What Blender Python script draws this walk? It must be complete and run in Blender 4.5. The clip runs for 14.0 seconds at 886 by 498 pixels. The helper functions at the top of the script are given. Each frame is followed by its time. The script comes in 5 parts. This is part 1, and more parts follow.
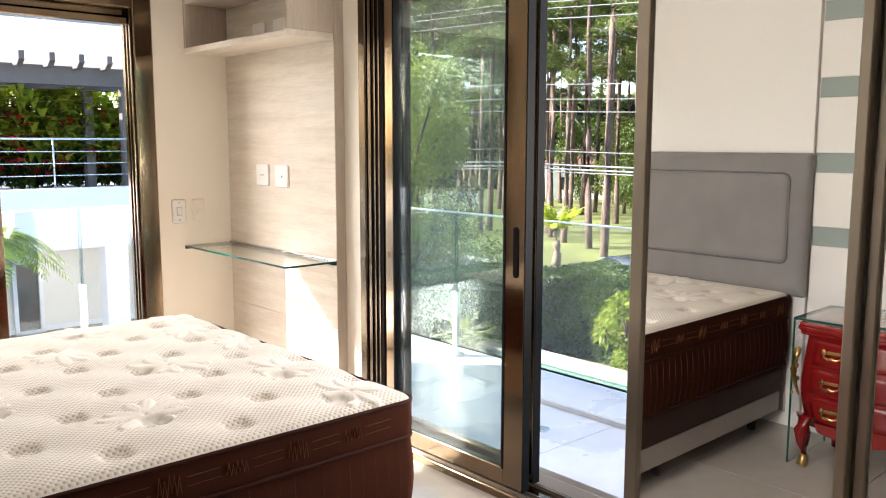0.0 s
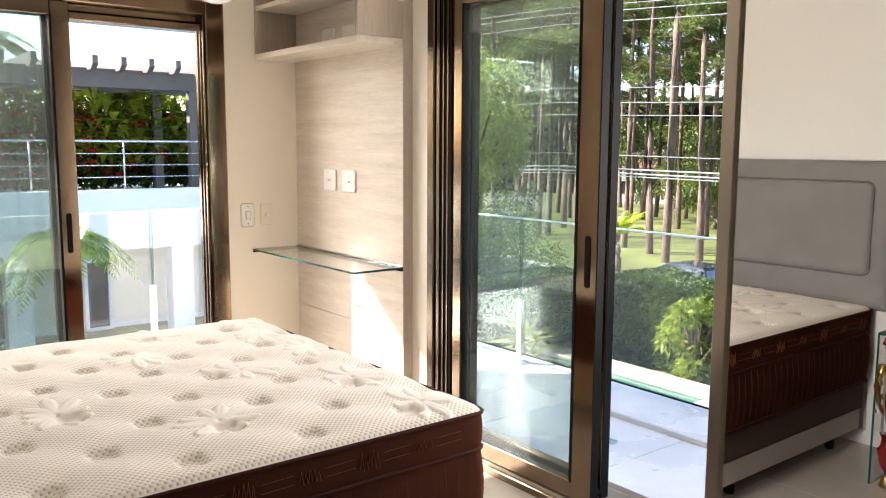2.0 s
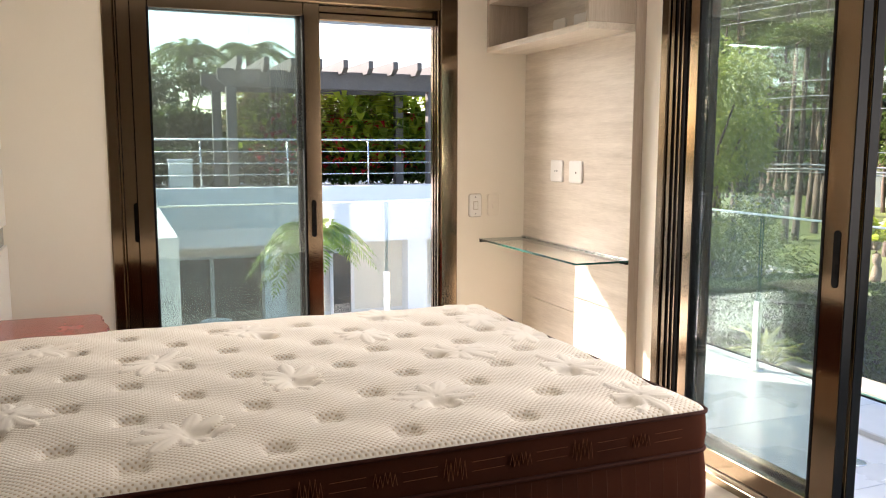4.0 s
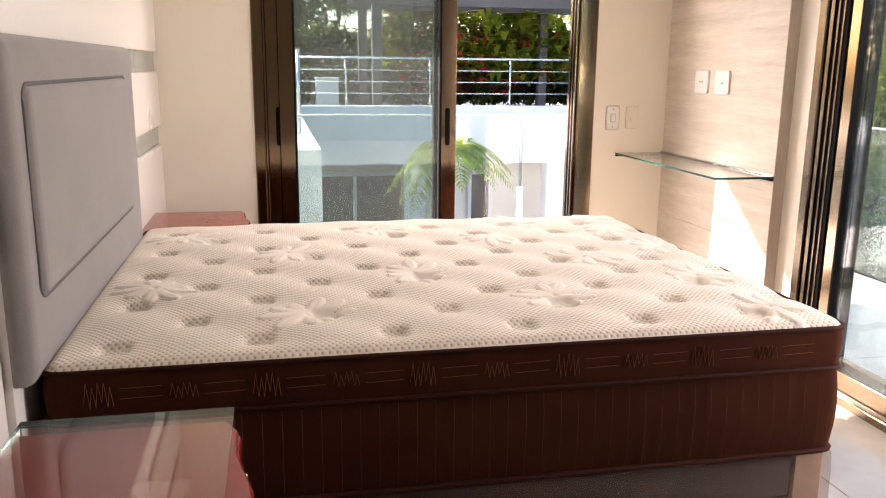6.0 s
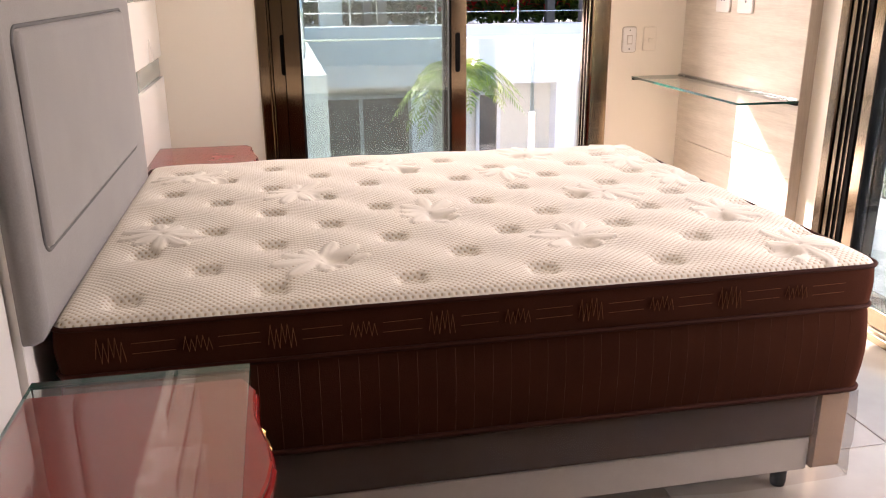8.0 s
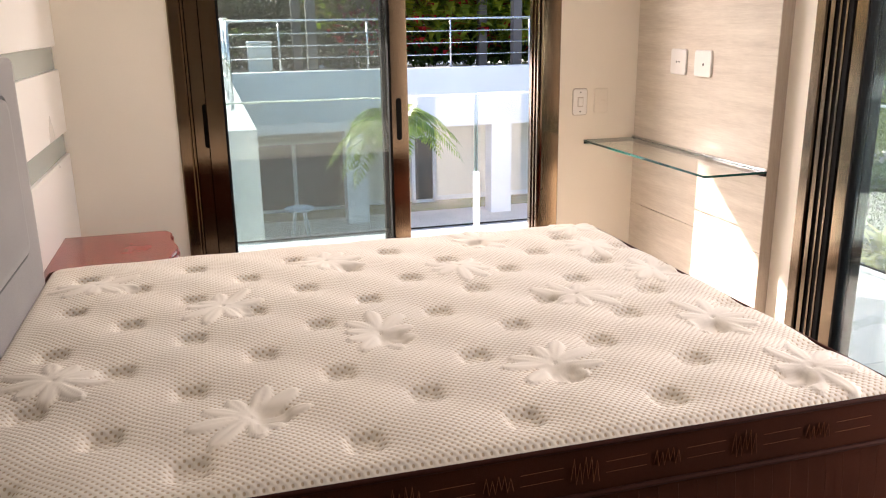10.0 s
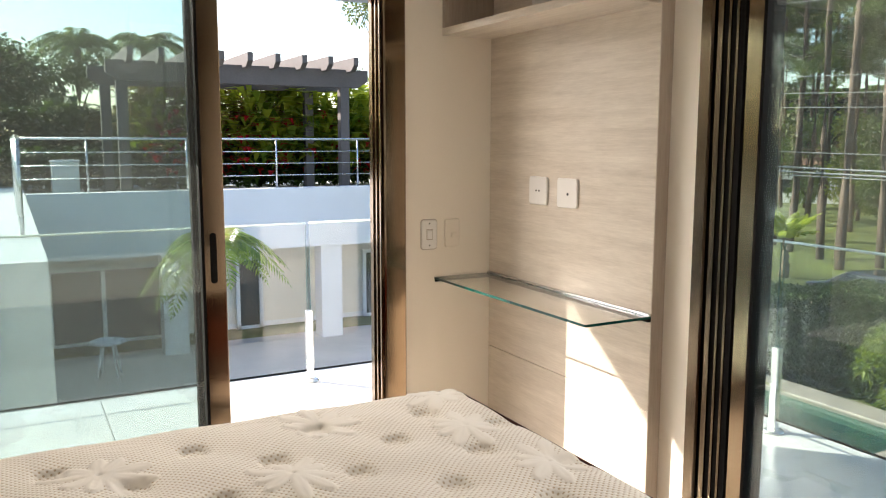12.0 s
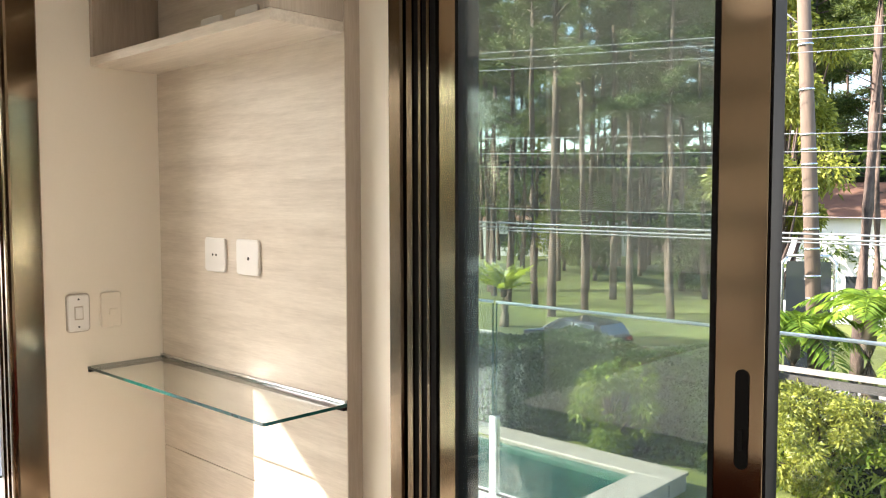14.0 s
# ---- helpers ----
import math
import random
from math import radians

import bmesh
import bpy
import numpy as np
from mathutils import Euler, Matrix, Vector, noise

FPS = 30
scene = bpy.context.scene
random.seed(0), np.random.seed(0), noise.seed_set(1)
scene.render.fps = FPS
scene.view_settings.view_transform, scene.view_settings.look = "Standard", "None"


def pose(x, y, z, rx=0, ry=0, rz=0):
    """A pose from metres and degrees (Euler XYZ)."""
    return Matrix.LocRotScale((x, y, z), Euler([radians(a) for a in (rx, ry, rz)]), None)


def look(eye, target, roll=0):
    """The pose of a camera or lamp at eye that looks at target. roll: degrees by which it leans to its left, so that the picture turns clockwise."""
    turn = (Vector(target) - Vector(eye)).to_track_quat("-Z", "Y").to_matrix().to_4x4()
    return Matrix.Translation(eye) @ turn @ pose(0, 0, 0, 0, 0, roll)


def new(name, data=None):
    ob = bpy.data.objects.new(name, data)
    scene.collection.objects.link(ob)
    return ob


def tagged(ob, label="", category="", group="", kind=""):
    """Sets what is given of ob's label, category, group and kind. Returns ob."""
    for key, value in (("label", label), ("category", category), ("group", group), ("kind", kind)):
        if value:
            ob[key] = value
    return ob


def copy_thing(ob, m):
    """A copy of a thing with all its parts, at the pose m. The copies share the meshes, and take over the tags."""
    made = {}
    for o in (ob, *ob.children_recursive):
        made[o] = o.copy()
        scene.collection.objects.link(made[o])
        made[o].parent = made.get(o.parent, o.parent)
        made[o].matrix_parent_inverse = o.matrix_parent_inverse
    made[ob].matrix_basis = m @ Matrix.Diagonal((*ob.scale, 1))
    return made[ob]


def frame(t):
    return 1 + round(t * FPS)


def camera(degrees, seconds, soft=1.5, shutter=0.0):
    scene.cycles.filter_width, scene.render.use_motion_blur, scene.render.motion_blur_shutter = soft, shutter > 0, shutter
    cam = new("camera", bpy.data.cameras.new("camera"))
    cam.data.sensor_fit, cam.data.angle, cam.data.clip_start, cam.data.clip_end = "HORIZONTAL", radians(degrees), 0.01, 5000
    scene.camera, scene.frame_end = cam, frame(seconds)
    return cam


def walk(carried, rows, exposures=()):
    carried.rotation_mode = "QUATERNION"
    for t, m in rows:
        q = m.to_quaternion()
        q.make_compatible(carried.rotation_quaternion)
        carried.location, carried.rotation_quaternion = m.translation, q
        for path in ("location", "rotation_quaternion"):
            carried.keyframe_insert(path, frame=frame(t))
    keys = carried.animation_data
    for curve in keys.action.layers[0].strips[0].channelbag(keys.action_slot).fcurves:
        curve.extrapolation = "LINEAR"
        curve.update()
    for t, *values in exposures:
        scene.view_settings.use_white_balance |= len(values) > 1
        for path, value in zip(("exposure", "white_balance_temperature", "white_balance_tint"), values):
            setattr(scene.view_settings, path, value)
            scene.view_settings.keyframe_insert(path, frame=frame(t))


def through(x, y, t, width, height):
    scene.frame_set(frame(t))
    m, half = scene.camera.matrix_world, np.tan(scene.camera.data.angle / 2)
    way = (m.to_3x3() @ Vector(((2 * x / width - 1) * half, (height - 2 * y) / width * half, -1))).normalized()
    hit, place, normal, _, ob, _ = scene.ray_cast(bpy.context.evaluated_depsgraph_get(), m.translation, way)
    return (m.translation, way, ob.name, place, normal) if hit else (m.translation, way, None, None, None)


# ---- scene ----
cam = camera(57.1, 14.0, soft=1.1)
PATH = [
    (0, (-2.303, -4.492, 1.397), (-0.981, -3.014, 1.139), 0.1),
    (0.5, (-2.298, -4.476, 1.408), (-0.984, -2.992, 1.147), 0.1),
    (1, (-2.298, -4.458, 1.408), (-1.0, -2.958, 1.152), 0.1),
    (1.5, (-2.305, -4.447, 1.409), (-1.039, -2.92, 1.155), 0.1),
    (2, (-2.316, -4.431, 1.413), (-1.101, -2.863, 1.161), 0.3),
    (2.5, (-2.327, -4.426, 1.423), (-1.197, -2.795, 1.171), 0.4),
    (3, (-2.305, -4.414, 1.41), (-1.295, -2.706, 1.163), 0.3),
    (3.5, (-2.29, -4.413, 1.382), (-1.423, -2.628, 1.131), -0.0),
    (4, (-2.278, -4.423, 1.363), (-1.548, -2.579, 1.109), 0.1),
    (4.2, (-2.266, -4.42, 1.331), (-1.587, -2.556, 1.082), 0.4),
    (6.3, (-2.226, -4.439, 1.276), (-1.851, -2.536, 0.788), 0.4),
    (6.5, (-2.223, -4.437, 1.272), (-1.859, -2.542, 0.749), 0.3),
    (7, (-2.233, -4.406, 1.263), (-1.881, -2.528, 0.674), 0.3),
    (7.2, (-2.228, -4.403, 1.263), (-1.881, -2.528, 0.66), 0.1),
    (9.3, (-2.248, -4.126, 1.416), (-1.839, -2.272, 0.787), -0.8),
    (9.5, (-2.207, -4.085, 1.402), (-1.779, -2.228, 0.793), -0.3),
    (10, (-2.191, -3.937, 1.423), (-1.666, -2.084, 0.883), -0.8),
    (10.5, (-2.162, -3.788, 1.412), (-1.521, -1.953, 0.94), -0.4),
    (11, (-2.091, -3.623, 1.423), (-1.363, -1.806, 1.014), -0.4),
    (11.5, (-2.056, -3.444, 1.435), (-1.234, -1.653, 1.094), -0.5),
    (12, (-1.999, -3.286, 1.426), (-1.067, -1.536, 1.164), 0.1),
    (12.5, (-1.909, -3.169, 1.438), (-0.815, -1.508, 1.227), -0.3),
    (13, (-1.797, -3.058, 1.427), (-0.543, -1.509, 1.258), -0.3),
    (13.5, (-1.66, -2.98, 1.412), (-0.303, -1.518, 1.275), -0.2),
    (14, (-1.539, -2.964, 1.41), (-0.088, -1.592, 1.29), -0.1),
]
walk(cam, [(t, look(eye, target, roll)) for t, eye, target, roll in PATH],
     [(0.0, 2.35, 6200, 15), (2.0, 2.25, 6300, 15), (3.0, 2.12, 6350, 15), (4.2, 2.10, 6500, 17), (6.5, 2.33, 6650, 26), (9.5, 2.32, 6600, 27),
      (10.5, 1.82, 6550, 18), (12.5, 1.60, 6450, 14), (14.0, 2.00, 6400, 12)])

# ---- world, sun and exposure ----
SUN_DIR = Vector((0.55, -0.62, -0.49)).normalized()      # the way the sunlight travels
world = bpy.data.worlds.new("sky")
scene.world = world
world.use_nodes = True
wn = world.node_tree
sky = wn.nodes.new("ShaderNodeTexSky")
sky.sky_type, sky.sun_disc = "NISHITA", False
sky.sun_elevation = math.asin(-SUN_DIR.z)
sky.sun_rotation = math.atan2(-SUN_DIR.x, -SUN_DIR.y)
wn.nodes["Background"].inputs["Strength"].default_value = 0.15
wn.links.new(sky.outputs["Color"], wn.nodes["Background"].inputs["Color"])
sun_data = bpy.data.lights.new("sun", "SUN")
sun_data.energy, sun_data.angle, sun_data.color = 5.0, radians(0.5), (1.0, 0.93, 0.82)
sun = new("sun", sun_data)
sun.matrix_world = look((0, 0, 30), Vector((0, 0, 30)) + SUN_DIR)


def opening_lamp(name, eye, target, w, h, watts):
    """An added area lamp, out of view, that fills in for daylight at a door opening."""
    d = bpy.data.lights.new(name, "AREA")
    d.shape, d.size, d.size_y, d.energy, d.color = "RECTANGLE", w, h, watts, (1.0, 0.93, 0.84)
    ob = new(name, d)
    ob.matrix_world = look(eye, target)
    return ob


# added fill lamps outside the two doors, above the view
opening_lamp("north_door_fill", (-1.4, 0.60, 2.36), (-1.9, -6.0, 1.7), 1.8, 0.5, 34)
opening_lamp("east_door_fill", (1.35, -2.3, 2.75), (-2.9, -3.2, 1.8), 2.2, 0.8, 14)
# added low lamp, tilted up in place of light off the sunlit terrace
opening_lamp("east_terrace_fill", (0.45, -2.94, 1.0), (-2.4, -3.4, 2.6), 0.52, 1.5, 14)


# ---- materials ----
def node(nt, kind, **values):
    n = nt.nodes.new(kind)
    for key, value in values.items():
        n.inputs[key.replace("_", " ")].default_value = value
    return n


def blank(name):
    m = bpy.data.materials.new(name)
    m.use_nodes = True
    nt = m.node_tree
    return m, nt, nt.nodes["Principled BSDF"]


def surf(name, base, rough=0.5, metal=0.0, var=0.12, scale=3.0, fine=60.0, bump=0.1, depth=0.002, coat=0.0,
         stretch=(1, 1, 1), second=None, rnd=0.0, sheen=0.0, spec=0.5):
    """A plain surface: its colour varies at a coarse and a fine scale, with fine relief."""
    m, nt, b = blank(name)
    co = nt.nodes.new("ShaderNodeTexCoord")
    mp = nt.nodes.new("ShaderNodeMapping")
    mp.inputs["Scale"].default_value = stretch
    nt.links.new(co.outputs["Object"], mp.inputs["Vector"])
    n1, n2 = node(nt, "ShaderNodeTexNoise", Scale=scale, Detail=6.0), node(nt, "ShaderNodeTexNoise", Scale=fine, Detail=4.0)
    for n in (n1, n2):
        nt.links.new(mp.outputs["Vector"], n.inputs["Vector"])
    ramp = nt.nodes.new("ShaderNodeValToRGB")
    other = second or tuple(min(1, c * (1 + var)) for c in base)
    low = tuple(c * (1 - var) for c in base)
    ramp.color_ramp.elements[0].position, ramp.color_ramp.elements[1].position = 0.3, 0.7
    ramp.color_ramp.elements[0].color, ramp.color_ramp.elements[1].color = (*low, 1), (*other, 1)
    mix = node(nt, "ShaderNodeMath")
    mix.operation = "MULTIPLY_ADD"
    mix.inputs[1].default_value = 0.35
    nt.links.new(n2.outputs["Fac"], mix.inputs[0])
    add = node(nt, "ShaderNodeMath")
    add.operation = "MULTIPLY"
    add.inputs[1].default_value = 0.65
    nt.links.new(n1.outputs["Fac"], add.inputs[0])
    nt.links.new(add.outputs[0], mix.inputs[2])
    fac = mix.outputs[0]
    if rnd:
        info = nt.nodes.new("ShaderNodeObjectInfo")
        geo = nt.nodes.new("ShaderNodeNewGeometry")
        s = node(nt, "ShaderNodeMath")
        nt.links.new(info.outputs["Random"], s.inputs[0])
        nt.links.new(geo.outputs["Random Per Island"], s.inputs[1])
        s2 = node(nt, "ShaderNodeMath")
        s2.operation = "MULTIPLY_ADD"
        s2.inputs[1].default_value = rnd
        nt.links.new(s.outputs[0], s2.inputs[0])
        s3 = node(nt, "ShaderNodeMath")
        s3.operation = "SUBTRACT"
        s3.inputs[1].default_value = rnd
        nt.links.new(fac, s3.inputs[0])
        nt.links.new(s3.outputs[0], s2.inputs[2])
        fac = s2.outputs[0]
    nt.links.new(fac, ramp.inputs["Fac"])
    nt.links.new(ramp.outputs["Color"], b.inputs["Base Color"])
    if bump:
        bp = node(nt, "ShaderNodeBump", Strength=bump, Distance=depth)
        nt.links.new(n2.outputs["Fac"], bp.inputs["Height"])
        nt.links.new(bp.outputs["Normal"], b.inputs["Normal"])
    rr = node(nt, "ShaderNodeMath")
    rr.operation = "MULTIPLY_ADD"
    rr.inputs[1].default_value, rr.inputs[2].default_value = 0.16, max(0.0, rough - 0.08)
    nt.links.new(n1.outputs["Fac"], rr.inputs[0])
    nt.links.new(rr.outputs[0], b.inputs["Roughness"])
    b.inputs["Metallic"].default_value = metal
    b.inputs["Coat Weight"].default_value = coat
    b.inputs["Specular IOR Level"].default_value = spec
    if sheen:
        b.inputs["Sheen Weight"].default_value = sheen
    return m


def wood(name, light, dark, axis, rough=0.5, grain=1.0):
    """Wood with long grain along one axis (0, 1, 2)."""
    m, nt, b = blank(name)
    co, mp = nt.nodes.new("ShaderNodeTexCoord"), nt.nodes.new("ShaderNodeMapping")
    sc = [20.0, 20.0, 20.0]
    sc[axis] = 1.5
    mp.inputs["Scale"].default_value = sc
    nt.links.new(co.outputs["Object"], mp.inputs["Vector"])
    n1 = node(nt, "ShaderNodeTexNoise", Scale=1.0 * grain, Detail=8.0, Roughness=0.65, Distortion=0.2)
    n2 = node(nt, "ShaderNodeTexNoise", Scale=7.0 * grain, Detail=5.0, Roughness=0.7)
    for n in (n1, n2):
        nt.links.new(mp.outputs["Vector"], n.inputs["Vector"])
    ramp = nt.nodes.new("ShaderNodeValToRGB")
    e = ramp.color_ramp.elements
    e[0].position, e[1].position = 0.32, 0.68
    e[0].color, e[1].color = (*dark, 1), (*light, 1)
    mx = node(nt, "ShaderNodeMath")
    mx.operation = "MULTIPLY_ADD"
    mx.inputs[1].default_value = 0.4
    ml = node(nt, "ShaderNodeMath")
    ml.operation = "MULTIPLY"
    ml.inputs[1].default_value = 0.6
    nt.links.new(n1.outputs["Fac"], ml.inputs[0])
    nt.links.new(n2.outputs["Fac"], mx.inputs[0])
    nt.links.new(ml.outputs[0], mx.inputs[2])
    nt.links.new(mx.outputs[0], ramp.inputs["Fac"])
    nt.links.new(ramp.outputs["Color"], b.inputs["Base Color"])
    bp = node(nt, "ShaderNodeBump", Strength=0.4, Distance=0.001)
    nt.links.new(n2.outputs["Fac"], bp.inputs["Height"])
    nt.links.new(bp.outputs["Normal"], b.inputs["Normal"])
    b.inputs["Roughness"].default_value = rough
    return m


def slant_gloss(nt, straight, normal=None):
    """How much a smooth clear surface mirrors: little straight on, all at a grazing slant."""
    lw = nt.nodes.new("ShaderNodeLayerWeight")
    lw.inputs["Blend"].default_value = 0.5
    if normal is not None:
        nt.links.new(normal, lw.inputs["Normal"])
    pw, ma = nt.nodes.new("ShaderNodeMath"), nt.nodes.new("ShaderNodeMath")
    pw.operation, ma.operation = "POWER", "MULTIPLY_ADD"
    pw.inputs[1].default_value = 5.0
    ma.inputs[1].default_value, ma.inputs[2].default_value = 1 - straight, straight
    nt.links.new(lw.outputs["Facing"], pw.inputs[0])
    nt.links.new(pw.outputs[0], ma.inputs[0])
    return ma.outputs[0]


def pane_glass(name, tint, gloss=1.0, rough=0.0, straight=0.05, veil=0.011):
    """Clear sheet glass: straight through, with a mirror gloss that grows at a slant."""
    m, nt, b = blank(name)
    nt.nodes.remove(b)
    tr = node(nt, "ShaderNodeBsdfTransparent", Color=(*tint, 1))
    gl = node(nt, "ShaderNodeBsdfGlossy", Roughness=rough, Color=(gloss, gloss, gloss, 1))
    mx = nt.nodes.new("ShaderNodeMixShader")
    nt.links.new(slant_gloss(nt, straight), mx.inputs[0])
    nt.links.new(tr.outputs[0], mx.inputs[1])
    nt.links.new(gl.outputs[0], mx.inputs[2])
    # a pale diffuse film: the haze of reflected light put into the glass
    df = node(nt, "ShaderNodeBsdfDiffuse", Color=(0.75, 0.80, 0.76, 1))
    tl = node(nt, "ShaderNodeBsdfTranslucent", Color=(0.75, 0.80, 0.76, 1))
    m1, m2 = nt.nodes.new("ShaderNodeMixShader"), nt.nodes.new("ShaderNodeMixShader")
    m1.inputs[0].default_value, m2.inputs[0].default_value = 0.5, veil
    nt.links.new(df.outputs[0], m1.inputs[1])
    nt.links.new(tl.outputs[0], m1.inputs[2])
    nt.links.new(mx.outputs[0], m2.inputs[1])
    nt.links.new(m1.outputs[0], m2.inputs[2])
    nt.links.new(m2.outputs[0], nt.nodes["Material Output"].inputs["Surface"])
    return m


def leafy(name, dark, light, rough=0.5, through=0.35):
    """Leaves: each island a shade of its own, some light passing through."""
    m, nt, b = blank(name)
    geo, info = nt.nodes.new("ShaderNodeNewGeometry"), nt.nodes.new("ShaderNodeObjectInfo")
    ramp = nt.nodes.new("ShaderNodeValToRGB")
    ramp.color_ramp.elements[0].color, ramp.color_ramp.elements[1].color = (*dark, 1), (*light, 1)
    s = node(nt, "ShaderNodeMath")
    s.operation = "MULTIPLY_ADD"
    s.inputs[1].default_value, s.inputs[2].default_value = 0.8, 0.0
    s2 = node(nt, "ShaderNodeMath")
    s2.operation = "MULTIPLY_ADD"
    s2.inputs[1].default_value = 0.2
    nt.links.new(geo.outputs["Random Per Island"], s.inputs[0])
    nt.links.new(info.outputs["Random"], s2.inputs[0])
    nt.links.new(s.outputs[0], s2.inputs[2])
    nt.links.new(s2.outputs[0], ramp.inputs["Fac"])
    nt.links.new(ramp.outputs["Color"], b.inputs["Base Color"])
    b.inputs["Roughness"].default_value = rough
    tl = nt.nodes.new("ShaderNodeBsdfTranslucent")
    nt.links.new(ramp.outputs["Color"], tl.inputs["Color"])
    mx = nt.nodes.new("ShaderNodeMixShader")
    mx.inputs[0].default_value = through
    nt.links.new(b.outputs[0], mx.inputs[1])
    nt.links.new(tl.outputs[0], mx.inputs[2])
    nt.links.new(mx.outputs[0], nt.nodes["Material Output"].inputs["Surface"])
    return m


PAINT = surf("cream wall paint", (0.82, 0.75, 0.635), 0.6, var=0.02, scale=1.5, fine=120, bump=0.06)
PANEL_WHITE = surf("white lacquered panel", (0.82, 0.79, 0.74), 0.3, var=0.015, scale=1.2, fine=40, bump=0.02)
CEIL = surf("white ceiling paint", (0.82, 0.80, 0.77), 0.7, var=0.02, scale=1.5, fine=90, bump=0.05)
MARBLE = surf("polished cream porcelain", (0.43, 0.385, 0.33), 0.12, var=0.06, scale=2.2, fine=11, bump=0.0, second=(0.49, 0.445, 0.39))
JOINT = surf("grout", (0.30, 0.26, 0.215), 0.8)
MARBLE_OUT = surf("white veined marble", (0.62, 0.61, 0.60), 0.28, var=0.07, scale=1.7, fine=9, bump=0.03, second=(0.70, 0.69, 0.68))
# BRONZE with shade put into its colour, for the terrace door jamb
BRONZE_SHADED = surf("shaded bronze profile", (0.095, 0.070, 0.046), 0.2, metal=1.0, var=0.10, scale=0.8, fine=140, bump=0.008, stretch=(3, 3, 0.4))
BRONZE = surf("bronze anodised aluminium", (0.24, 0.175, 0.115), 0.13, metal=1.0, var=0.10, scale=0.8, fine=140, bump=0.008, stretch=(3, 3, 0.4))
BRONZE_LIGHT = surf("champagne anodised aluminium", (0.40, 0.34, 0.27), 0.32, metal=0.8, var=0.08, scale=0.8, fine=140, bump=0.03, stretch=(6, 6, 0.4))
BLACK = surf("black rubber", (0.008, 0.0075, 0.007), 0.7, var=0.2, spec=0.08)
GLASS = pane_glass("tinted sheet glass", (0.865, 0.905, 0.885))
GLASS_GREY = pane_glass("grey green sheet glass", (0.69, 0.75, 0.73))
# more of the painted haze, for the terrace door panes
GLASS_VEILED = pane_glass("veiled tinted sheet glass", (0.875, 0.915, 0.895), veil=0.016)
GLASS_CLEAR = pane_glass("clear sheet glass", (0.975, 0.985, 0.98), straight=0.035, veil=0.006)
GLASS_COVER = pane_glass("glossy cover glass", (0.96, 0.975, 0.97), straight=0.09, veil=0.004)
EDGE_WHITE = surf("polished pale glass edge", (0.72, 0.80, 0.78), 0.3, var=0.05, bump=0.0, coat=0.3)
GLASS_EDGE = surf("green glass edge", (0.006, 0.060, 0.046), 0.12, var=0.25, scale=9, bump=0.0, coat=0.15)
OAK = wood("pale limed oak board", (0.77, 0.69, 0.58), (0.52, 0.44, 0.35), 1, 0.45)
OAK_V = wood("darker limed oak edge", (0.52, 0.44, 0.35), (0.36, 0.29, 0.22), 2, 0.55)
WHITE_PLASTIC = surf("white plastic", (0.80, 0.77, 0.72), 0.32, var=0.02, fine=30, bump=0.0)
SURROUND = surf("grey beige plastic surround", (0.52, 0.46, 0.38), 0.4, var=0.03, fine=30, bump=0.0)
IVORY_PLASTIC = surf("ivory plastic", (0.79, 0.715, 0.60), 0.35, var=0.02, fine=30, bump=0.0)
DARK_HOLE = surf("dark socket hole", (0.04, 0.035, 0.03), 0.6)
STRIPE = surf("grey green glass strip", (0.34, 0.39, 0.365), 0.12, var=0.03, bump=0.0, coat=0.4)
GREY_SUEDE = surf("grey suede upholstery", (0.21, 0.195, 0.182), 0.9, var=0.14, scale=5, fine=220, bump=0.25, sheen=0.35)
PIPING = surf("dark grey piping", (0.12, 0.115, 0.112), 0.85, fine=200, bump=0.3)
BROWN = surf("chocolate brown knit border", (0.044, 0.0145, 0.008), 0.95, var=0.18, scale=6, fine=330, bump=0.3, spec=0.03)
BROWN_PIPE = surf("brown piping tape", (0.034, 0.010, 0.006), 0.8, var=0.15, fine=300, bump=0.3, spec=0.08)
TAN_THREAD = surf("tan embroidery thread", (0.14, 0.054, 0.022), 0.8, fine=300, spec=0.1)
SEAM_THREAD = surf("brown seam thread", (0.058, 0.022, 0.012), 0.8, fine=300, spec=0.1)
RED = surf("red lacquer", (0.20, 0.008, 0.007), 0.22, var=0.12, scale=4, fine=30, bump=0.02, coat=0.6)
RED_TOP = surf("paler red lacquered top", (0.245, 0.030, 0.022), 0.25, var=0.12, scale=4, fine=30, bump=0.02, coat=0.3)
GOLD = surf("aged brass", (0.55, 0.38, 0.13), 0.3, metal=0.95, var=0.2, fine=60, bump=0.2)
STEEL = surf("brushed stainless steel", (0.66, 0.66, 0.65), 0.26, metal=0.9, var=0.06, fine=150, bump=0.03)
STUCCO = surf("white exterior stucco", (0.78, 0.77, 0.76), 0.8, var=0.05, scale=0.7, fine=45, bump=0.06)
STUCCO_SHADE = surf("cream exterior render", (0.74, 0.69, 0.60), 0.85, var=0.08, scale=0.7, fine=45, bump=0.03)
PERGOLA = surf("grey stained timber", (0.10, 0.085, 0.08), 0.75, var=0.2, scale=2, fine=30, bump=0.3)
TIMBER_END = surf("pale sawn timber", (0.36, 0.27, 0.19), 0.75, var=0.2, scale=4, fine=40, bump=0.3)
BARK = surf("pine bark", (0.050, 0.034, 0.029), 0.95, var=0.55, scale=3, fine=16, bump=1.0, depth=0.03, stretch=(1, 1, 0.35), second=(0.23, 0.16, 0.125))
PALM_BARK = surf("palm trunk", (0.17, 0.13, 0.09), 0.9, var=0.3, scale=4, fine=30, bump=0.6, depth=0.01)
